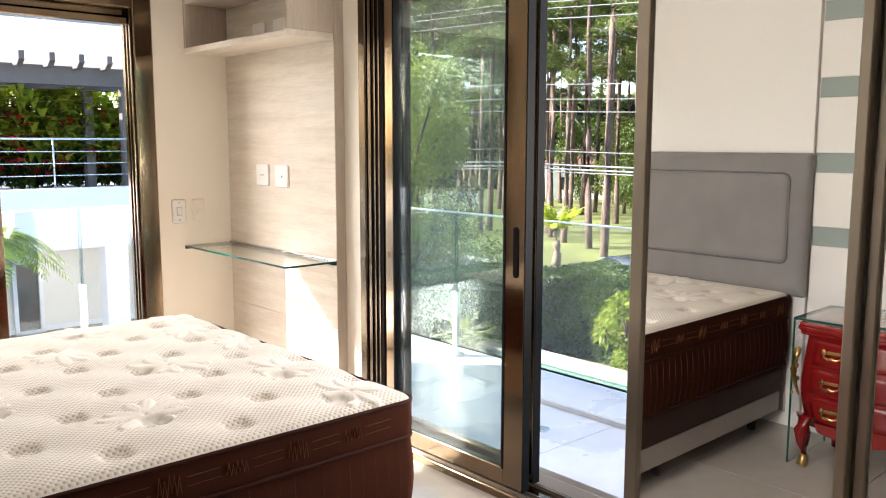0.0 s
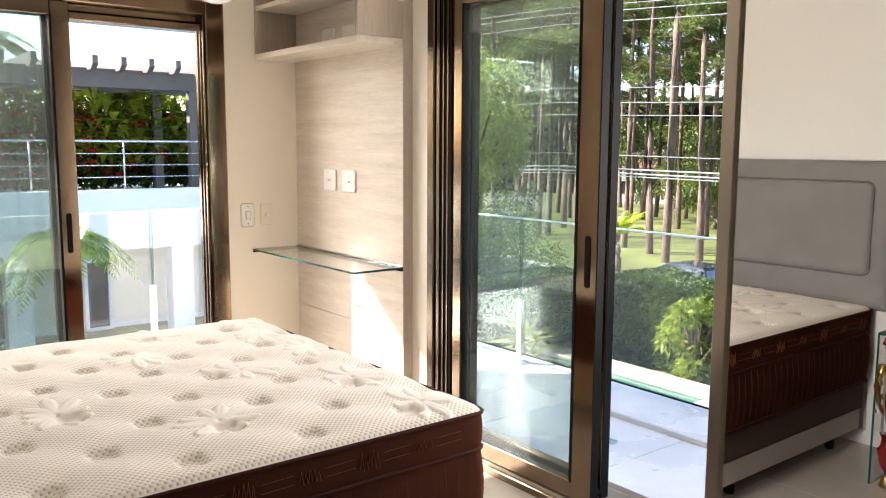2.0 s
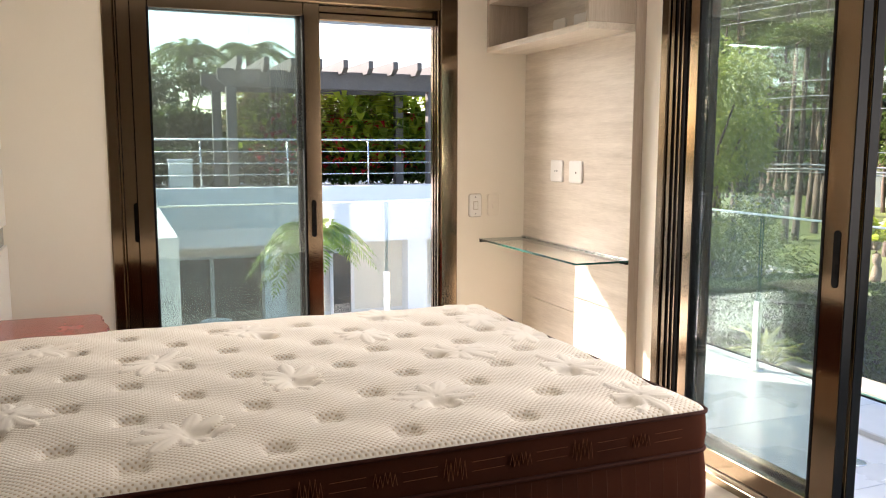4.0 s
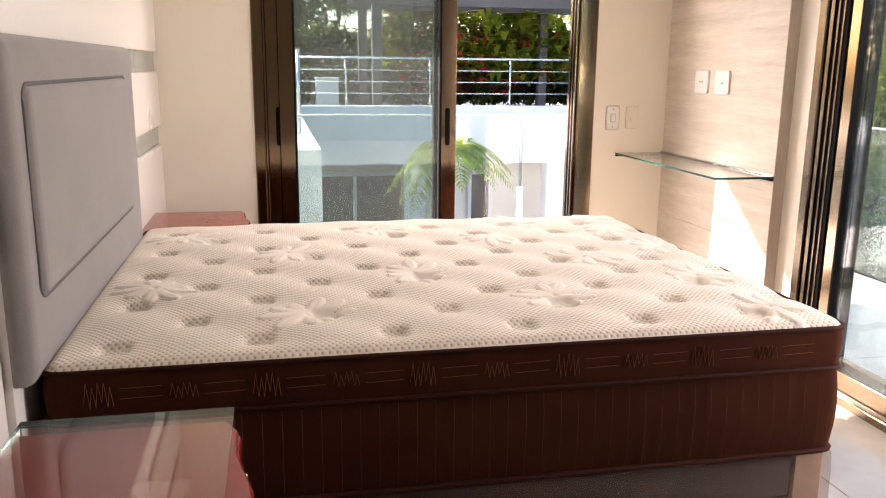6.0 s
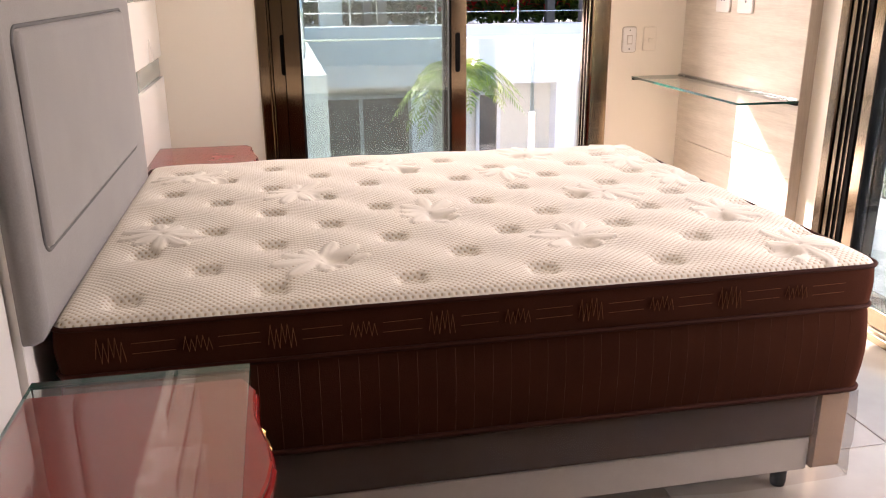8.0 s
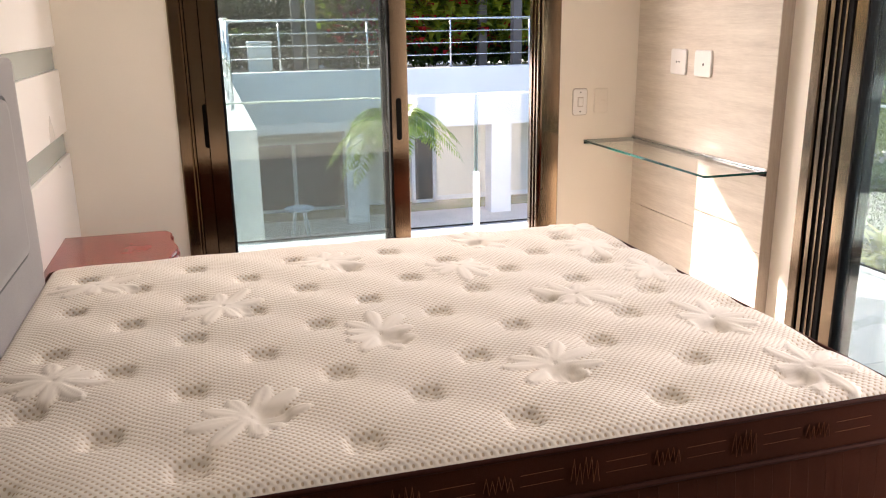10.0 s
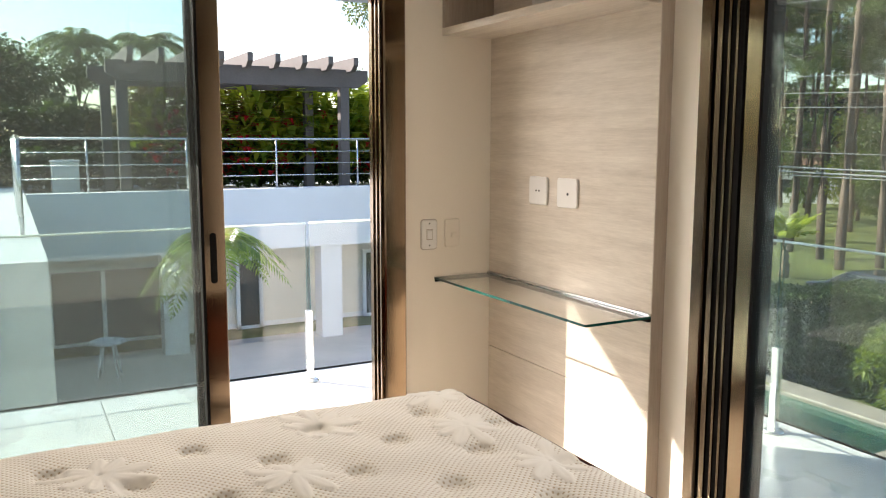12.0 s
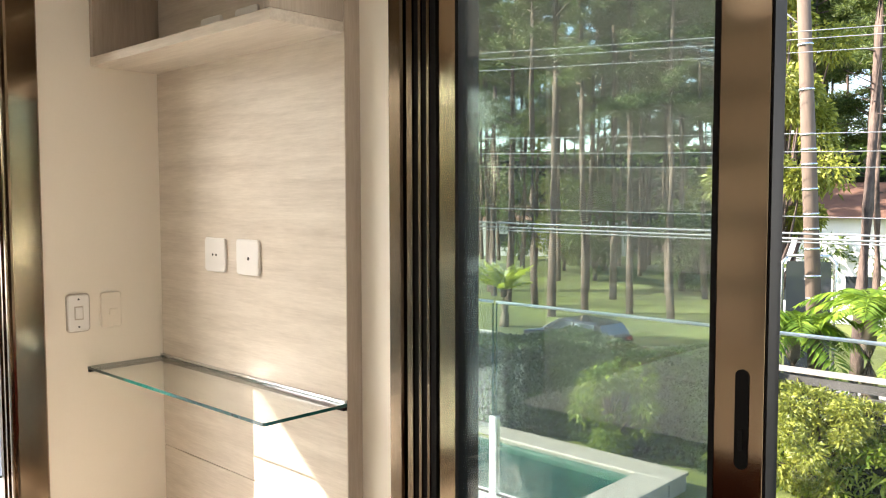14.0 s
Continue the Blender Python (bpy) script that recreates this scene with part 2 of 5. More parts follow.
NEEDLE = leafy("pine needles", (0.035, 0.065, 0.018), (0.21, 0.26, 0.06))
LEAF = leafy("hedge leaves", (0.012, 0.032, 0.006), (0.10, 0.16, 0.022))
LEAF_BRIGHT = leafy("bright leaves", (0.07, 0.14, 0.012), (0.36, 0.42, 0.05), 0.5, 0.6)
LEAF_OLIVE = leafy("pale olive leaves", (0.12, 0.17, 0.03), (0.42, 0.46, 0.10), 0.5, 0.6)
LEAF_MID = leafy("mid green leaves", (0.03, 0.065, 0.012), (0.14, 0.19, 0.03))
LEAF_YELLOW = leafy("yellowing leaves", (0.10, 0.13, 0.02), (0.40, 0.40, 0.06))
PALM_LEAF = leafy("palm fronds", (0.045, 0.12, 0.010), (0.32, 0.44, 0.045), 0.4, 0.4)
# a brighter, yellower leaf: sunlight put into the colour
LEAF_SUN = leafy("sunlit broad leaves", (0.10, 0.20, 0.015), (0.52, 0.56, 0.07), 0.4, 0.6)
PALM_DARK = leafy("dark palm fronds", (0.06, 0.11, 0.025), (0.24, 0.29, 0.08), 0.5, 0.5)
DRY_LEAF = leafy("dry brown stems", (0.10, 0.06, 0.03), (0.32, 0.22, 0.10))
FLOWER = leafy("red flower bracts", (0.30, 0.008, 0.010), (0.55, 0.02, 0.02), 0.5, 0.5)
LAWN = surf("mown lawn", (0.10, 0.125, 0.026), 0.95, var=0.6, scale=0.35, fine=5, bump=0.6, depth=0.04, second=(0.19, 0.22, 0.045))
SOIL = surf("leaf litter soil", (0.08, 0.06, 0.035), 0.95, var=0.4, scale=0.8, fine=12, bump=0.6, depth=0.02)
ASPHALT = surf("worn asphalt", (0.10, 0.098, 0.095), 0.9, var=0.2, scale=0.6, fine=40, bump=0.4, depth=0.004)
CONCRETE = surf("pale weathered concrete", (0.46, 0.44, 0.40), 0.9, var=0.2, scale=1.0, fine=25, bump=0.02, depth=0.004)
STONE = surf("pale pool stone", (0.36, 0.31, 0.26), 0.6, var=0.15, scale=2.5, fine=25, bump=0.2)
POOL_TILE = surf("turquoise pool tile", (0.015, 0.11, 0.11), 0.3, var=0.35, scale=3, fine=14, bump=0.0)
CAR_PAINT = surf("black car paint", (0.020, 0.023, 0.030), 0.15, var=0.1, bump=0.0, coat=1.0)
CAR_GLASS = surf("dark car window", (0.03, 0.035, 0.04), 0.05, var=0.05, bump=0.0, coat=0.8)
# the blue base colour paints the sky's reflection on the car windows
SCREEN_GLASS = surf("sky tinted car glass", (0.08, 0.11, 0.14), 0.06, var=0.1, bump=0.0, coat=1.0, spec=0.8)
TYRE = surf("tyre rubber", (0.02, 0.02, 0.02), 0.8)
POLE_WOOD = surf("weathered pole timber", (0.15, 0.105, 0.075), 0.9, var=0.3, scale=2, fine=22, bump=0.6, depth=0.006, stretch=(1, 1, 0.15))
WIRE = surf("grey cable", (0.30, 0.30, 0.30), 0.5)
ROOF_TILE = surf("brown roof tiles", (0.17, 0.085, 0.055), 0.85, var=0.25, scale=2, fine=20, bump=0.4, depth=0.02)
DARK_WOOD = surf("black stained fence boards", (0.075, 0.068, 0.062), 0.8, var=0.3, scale=2, fine=25, bump=0.4)
DOOR_GLASS = surf("dark interior glass", (0.05, 0.055, 0.05), 0.06, var=0.1, bump=0.0)
MILK = surf("opal glass", (0.82, 0.80, 0.78), 0.15, var=0.01, bump=0.0, coat=0.4)


def mirror_material():
    m, nt, b = blank("silvered mirror")
    b.inputs["Base Color"].default_value = (0.80, 0.79, 0.76, 1)
    b.inputs["Metallic"].default_value, b.inputs["Roughness"].default_value = 1.0, 0.01
    return m


MIRROR = mirror_material()


def water_material():
    m, nt, b = blank("pool water")
    nt.nodes.remove(b)
    tr = node(nt, "ShaderNodeBsdfTransparent", Color=(0.16, 0.46, 0.42, 1))
    gl = node(nt, "ShaderNodeBsdfGlossy", Roughness=0.03)
    n = node(nt, "ShaderNodeTexNoise", Scale=5.0, Detail=3.0)
    bp = node(nt, "ShaderNodeBump", Strength=0.35, Distance=0.04)
    nt.links.new(n.outputs["Fac"], bp.inputs["Height"])
    nt.links.new(bp.outputs["Normal"], gl.inputs["Normal"])
    mx = nt.nodes.new("ShaderNodeMixShader")
    nt.links.new(slant_gloss(nt, 0.02, bp.outputs["Normal"]), mx.inputs[0])
    nt.links.new(tr.outputs[0], mx.inputs[1])
    nt.links.new(gl.outputs[0], mx.inputs[2])
    nt.links.new(mx.outputs[0], nt.nodes["Material Output"].inputs["Surface"])
    return m


WATER = water_material()


def plastic_wrap():
    m, nt, b = blank("clear plastic wrap")
    nt.nodes.remove(b)
    tr = node(nt, "ShaderNodeBsdfTransparent", Color=(0.80, 0.78, 0.76, 1))
    gl = node(nt, "ShaderNodeBsdfGlossy", Roughness=0.18)
    df = node(nt, "ShaderNodeBsdfDiffuse", Color=(0.30, 0.27, 0.25, 1))
    n = node(nt, "ShaderNodeTexNoise", Scale=12.0, Detail=6.0, Distortion=2.2)
    bp = node(nt, "ShaderNodeBump", Strength=0.9, Distance=0.03)
    nt.links.new(n.outputs["Fac"], bp.inputs["Height"])
    for x in (gl, df):
        nt.links.new(bp.outputs["Normal"], x.inputs["Normal"])
    m1, m2 = nt.nodes.new("ShaderNodeMixShader"), nt.nodes.new("ShaderNodeMixShader")
    m1.inputs[0].default_value, m2.inputs[0].default_value = 0.028, 0.012
    nt.links.new(tr.outputs[0], m1.inputs[1])
    nt.links.new(gl.outputs[0], m1.inputs[2])
    nt.links.new(m1.outputs[0], m2.inputs[1])
    nt.links.new(df.outputs[0], m2.inputs[2])
    nt.links.new(m2.outputs[0], nt.nodes["Material Output"].inputs["Surface"])
    return m


WRAP = plastic_wrap()


def quilt_material():
    """Cream knit with small tan dots in staggered rows."""
    m, nt, b = blank("dotted cream knit ticking")
    co = nt.nodes.new("ShaderNodeTexCoord")
    sep = nt.nodes.new("ShaderNodeSeparateXYZ")
    nt.links.new(co.outputs["Object"], sep.inputs[0])

    def math_node(op, a, c=None):
        n = nt.nodes.new("ShaderNodeMath")
        n.operation = op
        for i, v in enumerate((a, c)):
            if v is None:
                continue
            if isinstance(v, (int, float)):
                n.inputs[i].default_value = v
            else:
                nt.links.new(v, n.inputs[i])
        return n.outputs[0]
    k = 2 * math.pi / 0.0170
    sx = math_node("SINE", math_node("MULTIPLY", sep.outputs[0], k))
    sy = math_node("SINE", math_node("MULTIPLY", sep.outputs[1], k))
    dots = math_node("MULTIPLY", sx, sy)                 # staggered rows of round cells
    n1 = node(nt, "ShaderNodeTexNoise", Scale=4.0, Detail=4.0)
    nt.links.new(co.outputs["Object"], n1.inputs["Vector"])
    ramp = nt.nodes.new("ShaderNodeValToRGB")
    e = ramp.color_ramp.elements
    e[0].position, e[1].position = 0.30, 0.75
    e[0].color, e[1].color = (0.68, 0.625, 0.530, 1), (0.42, 0.325, 0.21, 1)
    # embroidered flowers carry no dots: their vertices are marked
    att = nt.nodes.new("ShaderNodeAttribute")
    att.attribute_name = "plain"
    keep = math_node("SUBTRACT", 1.0, att.outputs["Fac"])
    nt.links.new(math_node("MULTIPLY", dots, keep), ramp.inputs["Fac"])
    nt.links.new(ramp.outputs["Color"], b.inputs["Base Color"])
    bp = node(nt, "ShaderNodeBump", Strength=0.3, Distance=0.002)
    bp.invert = True
    nt.links.new(math_node("MULTIPLY", dots, keep), bp.inputs["Height"])
    nt.links.new(bp.outputs["Normal"], b.inputs["Normal"])
    b.inputs["Roughness"].default_value = 0.9
    b.inputs["Sheen Weight"].default_value = 0.15
    return m


QUILT = quilt_material()


# ---- building helpers ----
def part(name, bm, material, parent=None, label="", smooth=False):
    """Links a bmesh as one mesh object, under a thing or part where one is given."""
    me = bpy.data.meshes.new(name)
    bm.to_mesh(me)
    bm.free()
    for mt in (material if isinstance(material, (list, tuple)) else [material]):
        me.materials.append(mt)
    if smooth:
        for p in me.polygons:
            p.use_smooth = True
    ob = new(name, me)
    if parent is not None:
        ob.parent = parent
    if label:
        ob["label"] = label
    return ob


def shared(name, me, parent, m):
    """One more object on a mesh that exists already."""
    ob = new(name, me)
    ob.parent = parent
    ob.matrix_basis = m
    return ob


def thing(name, label, category, at=(0, 0, 0), group="", kind="", turn=0):
    ob = new(name)
    ob.empty_display_size = 0.1
    ob.matrix_basis = pose(*at, 0, 0, turn)
    return tagged(ob, label, category, group, kind)


def box(bm, x0, x1, y0, y1, z0, z1, bevel=0.0, seg=1, slot=0):
    m = Matrix.Translation(((x0 + x1) / 2, (y0 + y1) / 2, (z0 + z1) / 2)) @ Matrix.Diagonal((abs(x1 - x0), abs(y1 - y0), abs(z1 - z0), 1))
    r = bmesh.ops.create_cube(bm, size=1, matrix=m)
    faces = {f for v in r["verts"] for f in v.link_faces}
    for f in faces:
        f.material_index = slot
    if bevel:
        edges = {e for v in r["verts"] for e in v.link_edges}
        bmesh.ops.bevel(bm, geom=list(edges), offset=bevel, segments=seg, affect="EDGES", profile=0.5)
    return bm


def a_box(*a, **k):
    return box(bmesh.new(), *a, **k)


def tube(bm, pts, r, seg=8, cap=True):
    """A round tube through points; r is one radius or one for each point."""
    pts = [Vector(p) for p in pts]
    rs = r if isinstance(r, (list, tuple)) else [r] * len(pts)
    rings = []
    for i, p in enumerate(pts):
        d = (pts[min(i + 1, len(pts) - 1)] - pts[max(i - 1, 0)]).normalized()
        q = d.to_track_quat("Z", "Y")
        rings.append([bm.verts.new(p + q @ Vector((math.cos(2 * math.pi * j / seg) * rs[i], math.sin(2 * math.pi * j / seg) * rs[i], 0))) for j in range(seg)])
    for a, b in zip(rings, rings[1:]):
        for j in range(seg):
            f = bm.faces.new((a[j], a[(j + 1) % seg], b[(j + 1) % seg], b[j]))
            f.smooth = True
    if cap:
        bm.faces.new(rings[0][::-1])
        bm.faces.new(rings[-1])
    return bm


def a_tube(*a, **k):
    return tube(bmesh.new(), *a, **k)


def lathe(bm, prof, seg=24, at=(0, 0, 0)):
    """A turned shape from (radius, height) pairs."""
    rings = [[bm.verts.new((at[0] + r * math.cos(2 * math.pi * j / seg), at[1] + r * math.sin(2 * math.pi * j / seg), at[2] + z)) for j in range(seg)] for r, z in prof]
    for a, b in zip(rings, rings[1:]):
        for j in range(seg):
            bm.faces.new((a[j], a[(j + 1) % seg], b[(j + 1) % seg], b[j])).smooth = True
    bm.faces.new(rings[0][::-1])
    bm.faces.new(rings[-1])
    return bm


def prism(bm, outline, axis, lo, hi, bevel=0.0):
    """A flat outline pushed along one axis: the outline's pairs fill the other two axes in order."""
    def at(p, d):
        q = list(p)
        q.insert(axis, d)
        return bm.verts.new(q)
    a, b = [at(p, lo) for p in outline], [at(p, hi) for p in outline]
    n = len(a)
    fs = [bm.faces.new(a), bm.faces.new(b[::-1])]
    for i in range(n):
        fs.append(bm.faces.new((a[i], b[i], b[(i + 1) % n], a[(i + 1) % n])))
    bmesh.ops.recalc_face_normals(bm, faces=fs)
    if bevel:
        es = {e for f in fs[:2] for e in f.edges}
        bmesh.ops.bevel(bm, geom=list(es), offset=bevel, segments=1, affect="EDGES", profile=0.5)
    return bm


def raw(name, verts, faces, material, parent=None, label=""):
    me = bpy.data.meshes.new(name)
    me.from_pydata(verts, [], faces)
    me.materials.append(material)
    ob = new(name, me)
    if parent is not None:
        ob.parent = parent
    if label:
        ob["label"] = label
    return ob


def rounded(w, h, r, n=5):
    """The outline of a rectangle with round corners, about its centre."""
    out = []
    for cx, cy, a0 in ((w / 2 - r, h / 2 - r, 0), (-w / 2 + r, h / 2 - r, 90), (-w / 2 + r, -h / 2 + r, 180), (w / 2 - r, -h / 2 + r, 270)):
        for i in range(n + 1):
            a = radians(a0 + 90 * i / n)
            out.append((cx + r * math.cos(a), cy + r * math.sin(a)))
    return out


# ---- the room's shell ----
W, S, CH = -2.82, -6.2, 2.70           # west wall, south wall, ceiling height
FZ = -0.085                            # the bedroom floor, a step below the balcony
EX = 0.057                             # inner face of the east wall
def shell(name, *b):
    return tagged(part(name, a_box(*b), PAINT), kind="structure", label="cream painted plaster wall of the bedroom", category="wall")


wall_n = thing("wall_north", "cream painted plaster wall round the balcony door", "wall", kind="structure")
for b in ((W - 0.2, -2.33, 0, 0.2, FZ, CH), (-2.33, -0.44, 0, 0.2, 2.19, CH), (-0.44, EX + 0.22, 0, 0.2, FZ, CH)):
    part("wall_piece", a_box(*b), PAINT, wall_n)
wall_e = thing("wall_east", "cream painted plaster wall round the terrace door", "wall", kind="structure")
for b in ((EX, EX + 0.22, -1.25, 0, FZ, CH), (EX, EX + 0.22, -3.24, -1.25, 2.19, CH), (EX, EX + 0.22, S, -3.24, FZ, CH)):
    part("wall_piece", a_box(*b), PAINT, wall_e)
shell("wall_west", W - 0.2, W, S, 0, FZ, CH)
shell("wall_south", W - 0.2, EX + 0.22, S - 0.2, S, FZ, CH)
tagged(part("ceiling", a_box(W, EX, S, 0, CH, CH + 0.2), CEIL), kind="structure", label="white painted plaster ceiling", category="ceiling")

floor = thing("floor", "polished cream porcelain floor tiles with fine joints", "floor", kind="structure")
part("screed", a_box(W, EX + 0.22, S, 0.2, FZ - 0.15, FZ - 0.006), JOINT, floor)


# ---- sliding doors ----
def stile(x0, x1, y0, y1, z0, z1, parent, name="stile", mat=BRONZE):
    return part(name, a_box(x0, x1, y0, y1, z0, z1, bevel=0.004), mat, parent)


def leaf_x(parent, x0, x1, y, handle_at, z0=-0.03, z1=2.12, w=0.085, wr=0.085, glass=GLASS):
    """A sliding leaf that runs along x: stiles, rails, pane and a sunk black pull."""
    lf = part("sliding_leaf", a_box(x0, x0 + w, y - 0.02, y + 0.02, z0, z1, bevel=0.004), BRONZE, parent)
    stile(x1 - wr, x1, y - 0.02, y + 0.02, z0, z1, lf)
    part("rail", a_box(x0 + w, x1 - wr, y - 0.02, y + 0.02, z1 - 0.075, z1, bevel=0.003), BRONZE, lf)
    part("rail", a_box(x0 + w, x1 - wr, y - 0.02, y + 0.02, z0, z0 + 0.075, bevel=0.003), BRONZE, lf)
    p = part("pane", a_box(x0 + w, x1 - wr, y - 0.004, y + 0.004, z0 + 0.075, z1 - 0.075), glass, lf)
    p.visible_shadow = False
    for a in (x0 + w - 0.006, x1 - wr - 0.006):
        part("gasket", a_box(a, a + 0.012, y - 0.0225, y + 0.0225, z0 + 0.07, z1 - 0.07), BLACK, lf)
    if handle_at is not None:
        bm = bmesh.new()
        prism(bm, [(u + handle_at, v + 0.957) for u, v in rounded(0.026, 0.206, 0.0125)], 1, y - 0.023, y - 0.016)
        h = part("pull_handle", bm, BLACK, lf, "sunk black pull")
        part("latch", a_box(handle_at - 0.005, handle_at + 0.005, y - 0.026, y - 0.022, 0.90, 0.945, bevel=0.001), BLACK, h)
    return lf


door_n = thing("door_1", "bronze aluminium sliding balcony door, slid half open", "door", kind="structure")
for b in ((-0.545, -0.44, -0.012, 0.16, FZ, 2.19), (-2.33, -2.275, -0.012, 0.16, FZ, 2.19), (-2.275, -0.545, -0.012, 0.16, 2.115, 2.19)):
    part("door_frame", a_box(*b, bevel=0.006), BRONZE, door_n)
part("sill_track", a_box(-2.275, -0.545, -0.012, 0.16, FZ, -0.05, bevel=0.003), BRONZE, door_n)
for y in (0.02, 0.064, 0.108):
    part("track_rib", a_box(-2.275, -0.545, y - 0.003, y + 0.003, -0.05, -0.034), BRONZE_LIGHT, door_n)
for i, (z0, d) in enumerate(((2.075, 0.03), (2.03, 0.0))):
    part("shutter_slat", a_box(-1.25, -0.545, 0.03 + d, 0.15, z0, z0 + 0.042, bevel=0.006), BRONZE, door_n)
for x0, y0 in ((-0.556, 0.01), (-0.556, 0.052), (-0.556, 0.094)):
    part("jamb_rib", a_box(x0, -0.545, y0, y0 + 0.012, -0.05, 2.115), BRONZE, door_n)
leaf_x(door_n, -2.20, -1.238, 0.040, -1.287, wr=0.09)
leaf_x(door_n, -2.262, -1.285, 0.112, -2.205, w=0.14, wr=0.06, glass=GLASS_GREY)
stile(-2.275, -2.262, 0.0, 0.14, -0.05, 2.11, door_n)


def leaf_y(parent, y0, y1, x, handle_at, z0=-0.03, z1=2.12, w=0.135):
    lf = part("sliding_leaf", a_box(x - 0.02, x + 0.02, y0, y0 + w, z0, z1, bevel=0.004), BRONZE, parent)
    part("stile", a_box(x - 0.02, x + 0.02, y1 - 0.07, y1, z0, z1, bevel=0.004), BRONZE, lf)
    part("rail", a_box(x - 0.02, x + 0.02, y0 + w, y1 - 0.07, z1 - 0.075, z1, bevel=0.003), BRONZE, lf)
    part("rail", a_box(x - 0.02, x + 0.02, y0 + w, y1 - 0.07, z0, z0 + 0.075, bevel=0.003), BRONZE, lf)
    p = part("pane", a_box(x - 0.004, x + 0.004, y0 + w, y1 - 0.07, z0 + 0.075, z1 - 0.075), GLASS_VEILED, lf)
    p.visible_shadow = False
    for a in (y0 + w - 0.006, y1 - 0.076):
        part("gasket", a_box(x - 0.0225, x + 0.0225, a, a + 0.012, z0 + 0.07, z1 - 0.07), BLACK, lf)
    part("brush_seal", a_box(x - 0.0205, x + 0.0205, y0 - 0.004, y0 + 0.0005, z0, z1), BLACK, lf)
    if handle_at is not None:
        bm = bmesh.new()
        prism(bm, [(u + handle_at, v + 0.963) for u, v in rounded(0.028, 0.206, 0.0135)], 0, x - 0.023, x - 0.016)
        h = part("pull_handle", bm, BLACK, lf, "sunk black pull")
        part("latch", a_box(x - 0.026, x - 0.022, handle_at - 0.005, handle_at + 0.005, 0.90, 0.945, bevel=0.001), BLACK, h)
    return lf


door_e = thing("door_2", "bronze aluminium sliding terrace door, slid half open", "door", kind="structure")
for m, b in ((BRONZE_SHADED, (0.045, 0.225, -1.307, -1.25, FZ, 2.19)), (BRONZE, (0.045, 0.225, -3.24, -3.16, FZ, 2.19)), (BRONZE, (0.045, 0.225, -3.16, -1.307, 2.115, 2.19))):
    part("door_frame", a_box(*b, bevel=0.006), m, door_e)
part("sill_track", a_box(0.045, 0.225, -3.16, -1.307, FZ, -0.05, bevel=0.003), BRONZE, door_e)
for x in (0.065, 0.10, 0.186):
    part("track_rib", a_box(x - 0.003, x + 0.003, -3.16, -1.335, -0.05, -0.034), BRONZE_LIGHT, door_e)
# black strips in the grooves; the bronze ribs carry painted shade
for x0, y0, y1, m in ((0.062, -1.325, -1.307, BLACK), (0.048, -1.346, -1.325, BRONZE_SHADED), (0.056, -1.366, -1.346, BLACK), (0.052, -1.376, -1.366, BRONZE_SHADED),
                      (0.058, -1.396, -1.376, BLACK), (0.054, -1.406, -1.396, BRONZE_SHADED), (0.058, -1.427, -1.406, BLACK)):
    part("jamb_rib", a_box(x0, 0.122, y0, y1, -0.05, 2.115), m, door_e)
part("jamb_rib", a_box(0.122, 0.225, -1.36, -1.307, -0.05, 2.115), BRONZE, door_e)
leaf_y(door_e, -2.330, -1.43, 0.085, -2.283, w=0.112)
leaf_y(door_e, -2.298, -1.375, 0.186, None, w=0.075)

# ---- bedroom: the wall unit by the doors ----
wall_unit = thing("wall_unit", "pale limed oak wall panel with an open box shelf above", "wall unit")
for z0, z1 in ((FZ, 0.452), (0.455, 1.90), (1.90, 2.62)):
    part("back_panel", a_box(0.0, EX, -1.115, 0.0, z0, z1, bevel=0.0015), OAK, wall_unit)
# the panel's side face: its shade is put into the darker oak tone
part("edge_strip", a_box(0.0, EX - 0.0005, -1.119, -1.1152, FZ, 2.62), OAK_V, wall_unit)
part("bottom_board", a_box(-0.255, -0.0005, -1.115, -0.0005, 1.893, 1.925, bevel=0.002), OAK, wall_unit)
part("middle_board", a_box(-0.253, -0.0005, -1.089, -0.026, 2.165, 2.19, bevel=0.002), OAK, wall_unit)
part("top_board", a_box(-0.255, -0.0005, -1.115, -0.0005, 2.45, 2.475, bevel=0.002), OAK, wall_unit)
part("side_board", a_box(-0.255, -0.0005, -0.0255, -0.0005, 1.9255, 2.4495, bevel=0.002), OAK_V, wall_unit)
part("side_board", a_box(-0.255, -0.0005, -1.115, -1.09, 1.9255, 2.4495, bevel=0.002), OAK_V, wall_unit)

glass_shelf = thing("glass_shelf", "clear glass wall shelf with a bright green edge", "shelf")
bm = bmesh.new()
prism(bm, [(-0.294, -0.001), (-0.001, -0.001), (-0.001, -1.117), (-0.289, -1.117), (-0.294, -1.112)], 2, 0.797, 0.807)
for f in bm.faces:
    f.material_index = 0 if abs(f.normal.z) > 0.5 else 1
gs = part("glass_plate", bm, [GLASS_COVER, GLASS_EDGE], glass_shelf)
gs.visible_shadow = True
part("wall_channel", a_box(-0.016, -0.0005, -1.117, -0.002, 0.786, 0.7965, bevel=0.001), BLACK, glass_shelf)
part("wall_channel", a_box(-0.012, -0.0005, -1.117, -0.002, 0.8075, 0.816, bevel=0.001), STEEL, glass_shelf)
part("wall_channel", a_box(-0.293, -0.016, -0.012, -0.0005, 0.786, 0.7965, bevel=0.001), BLACK, glass_shelf)


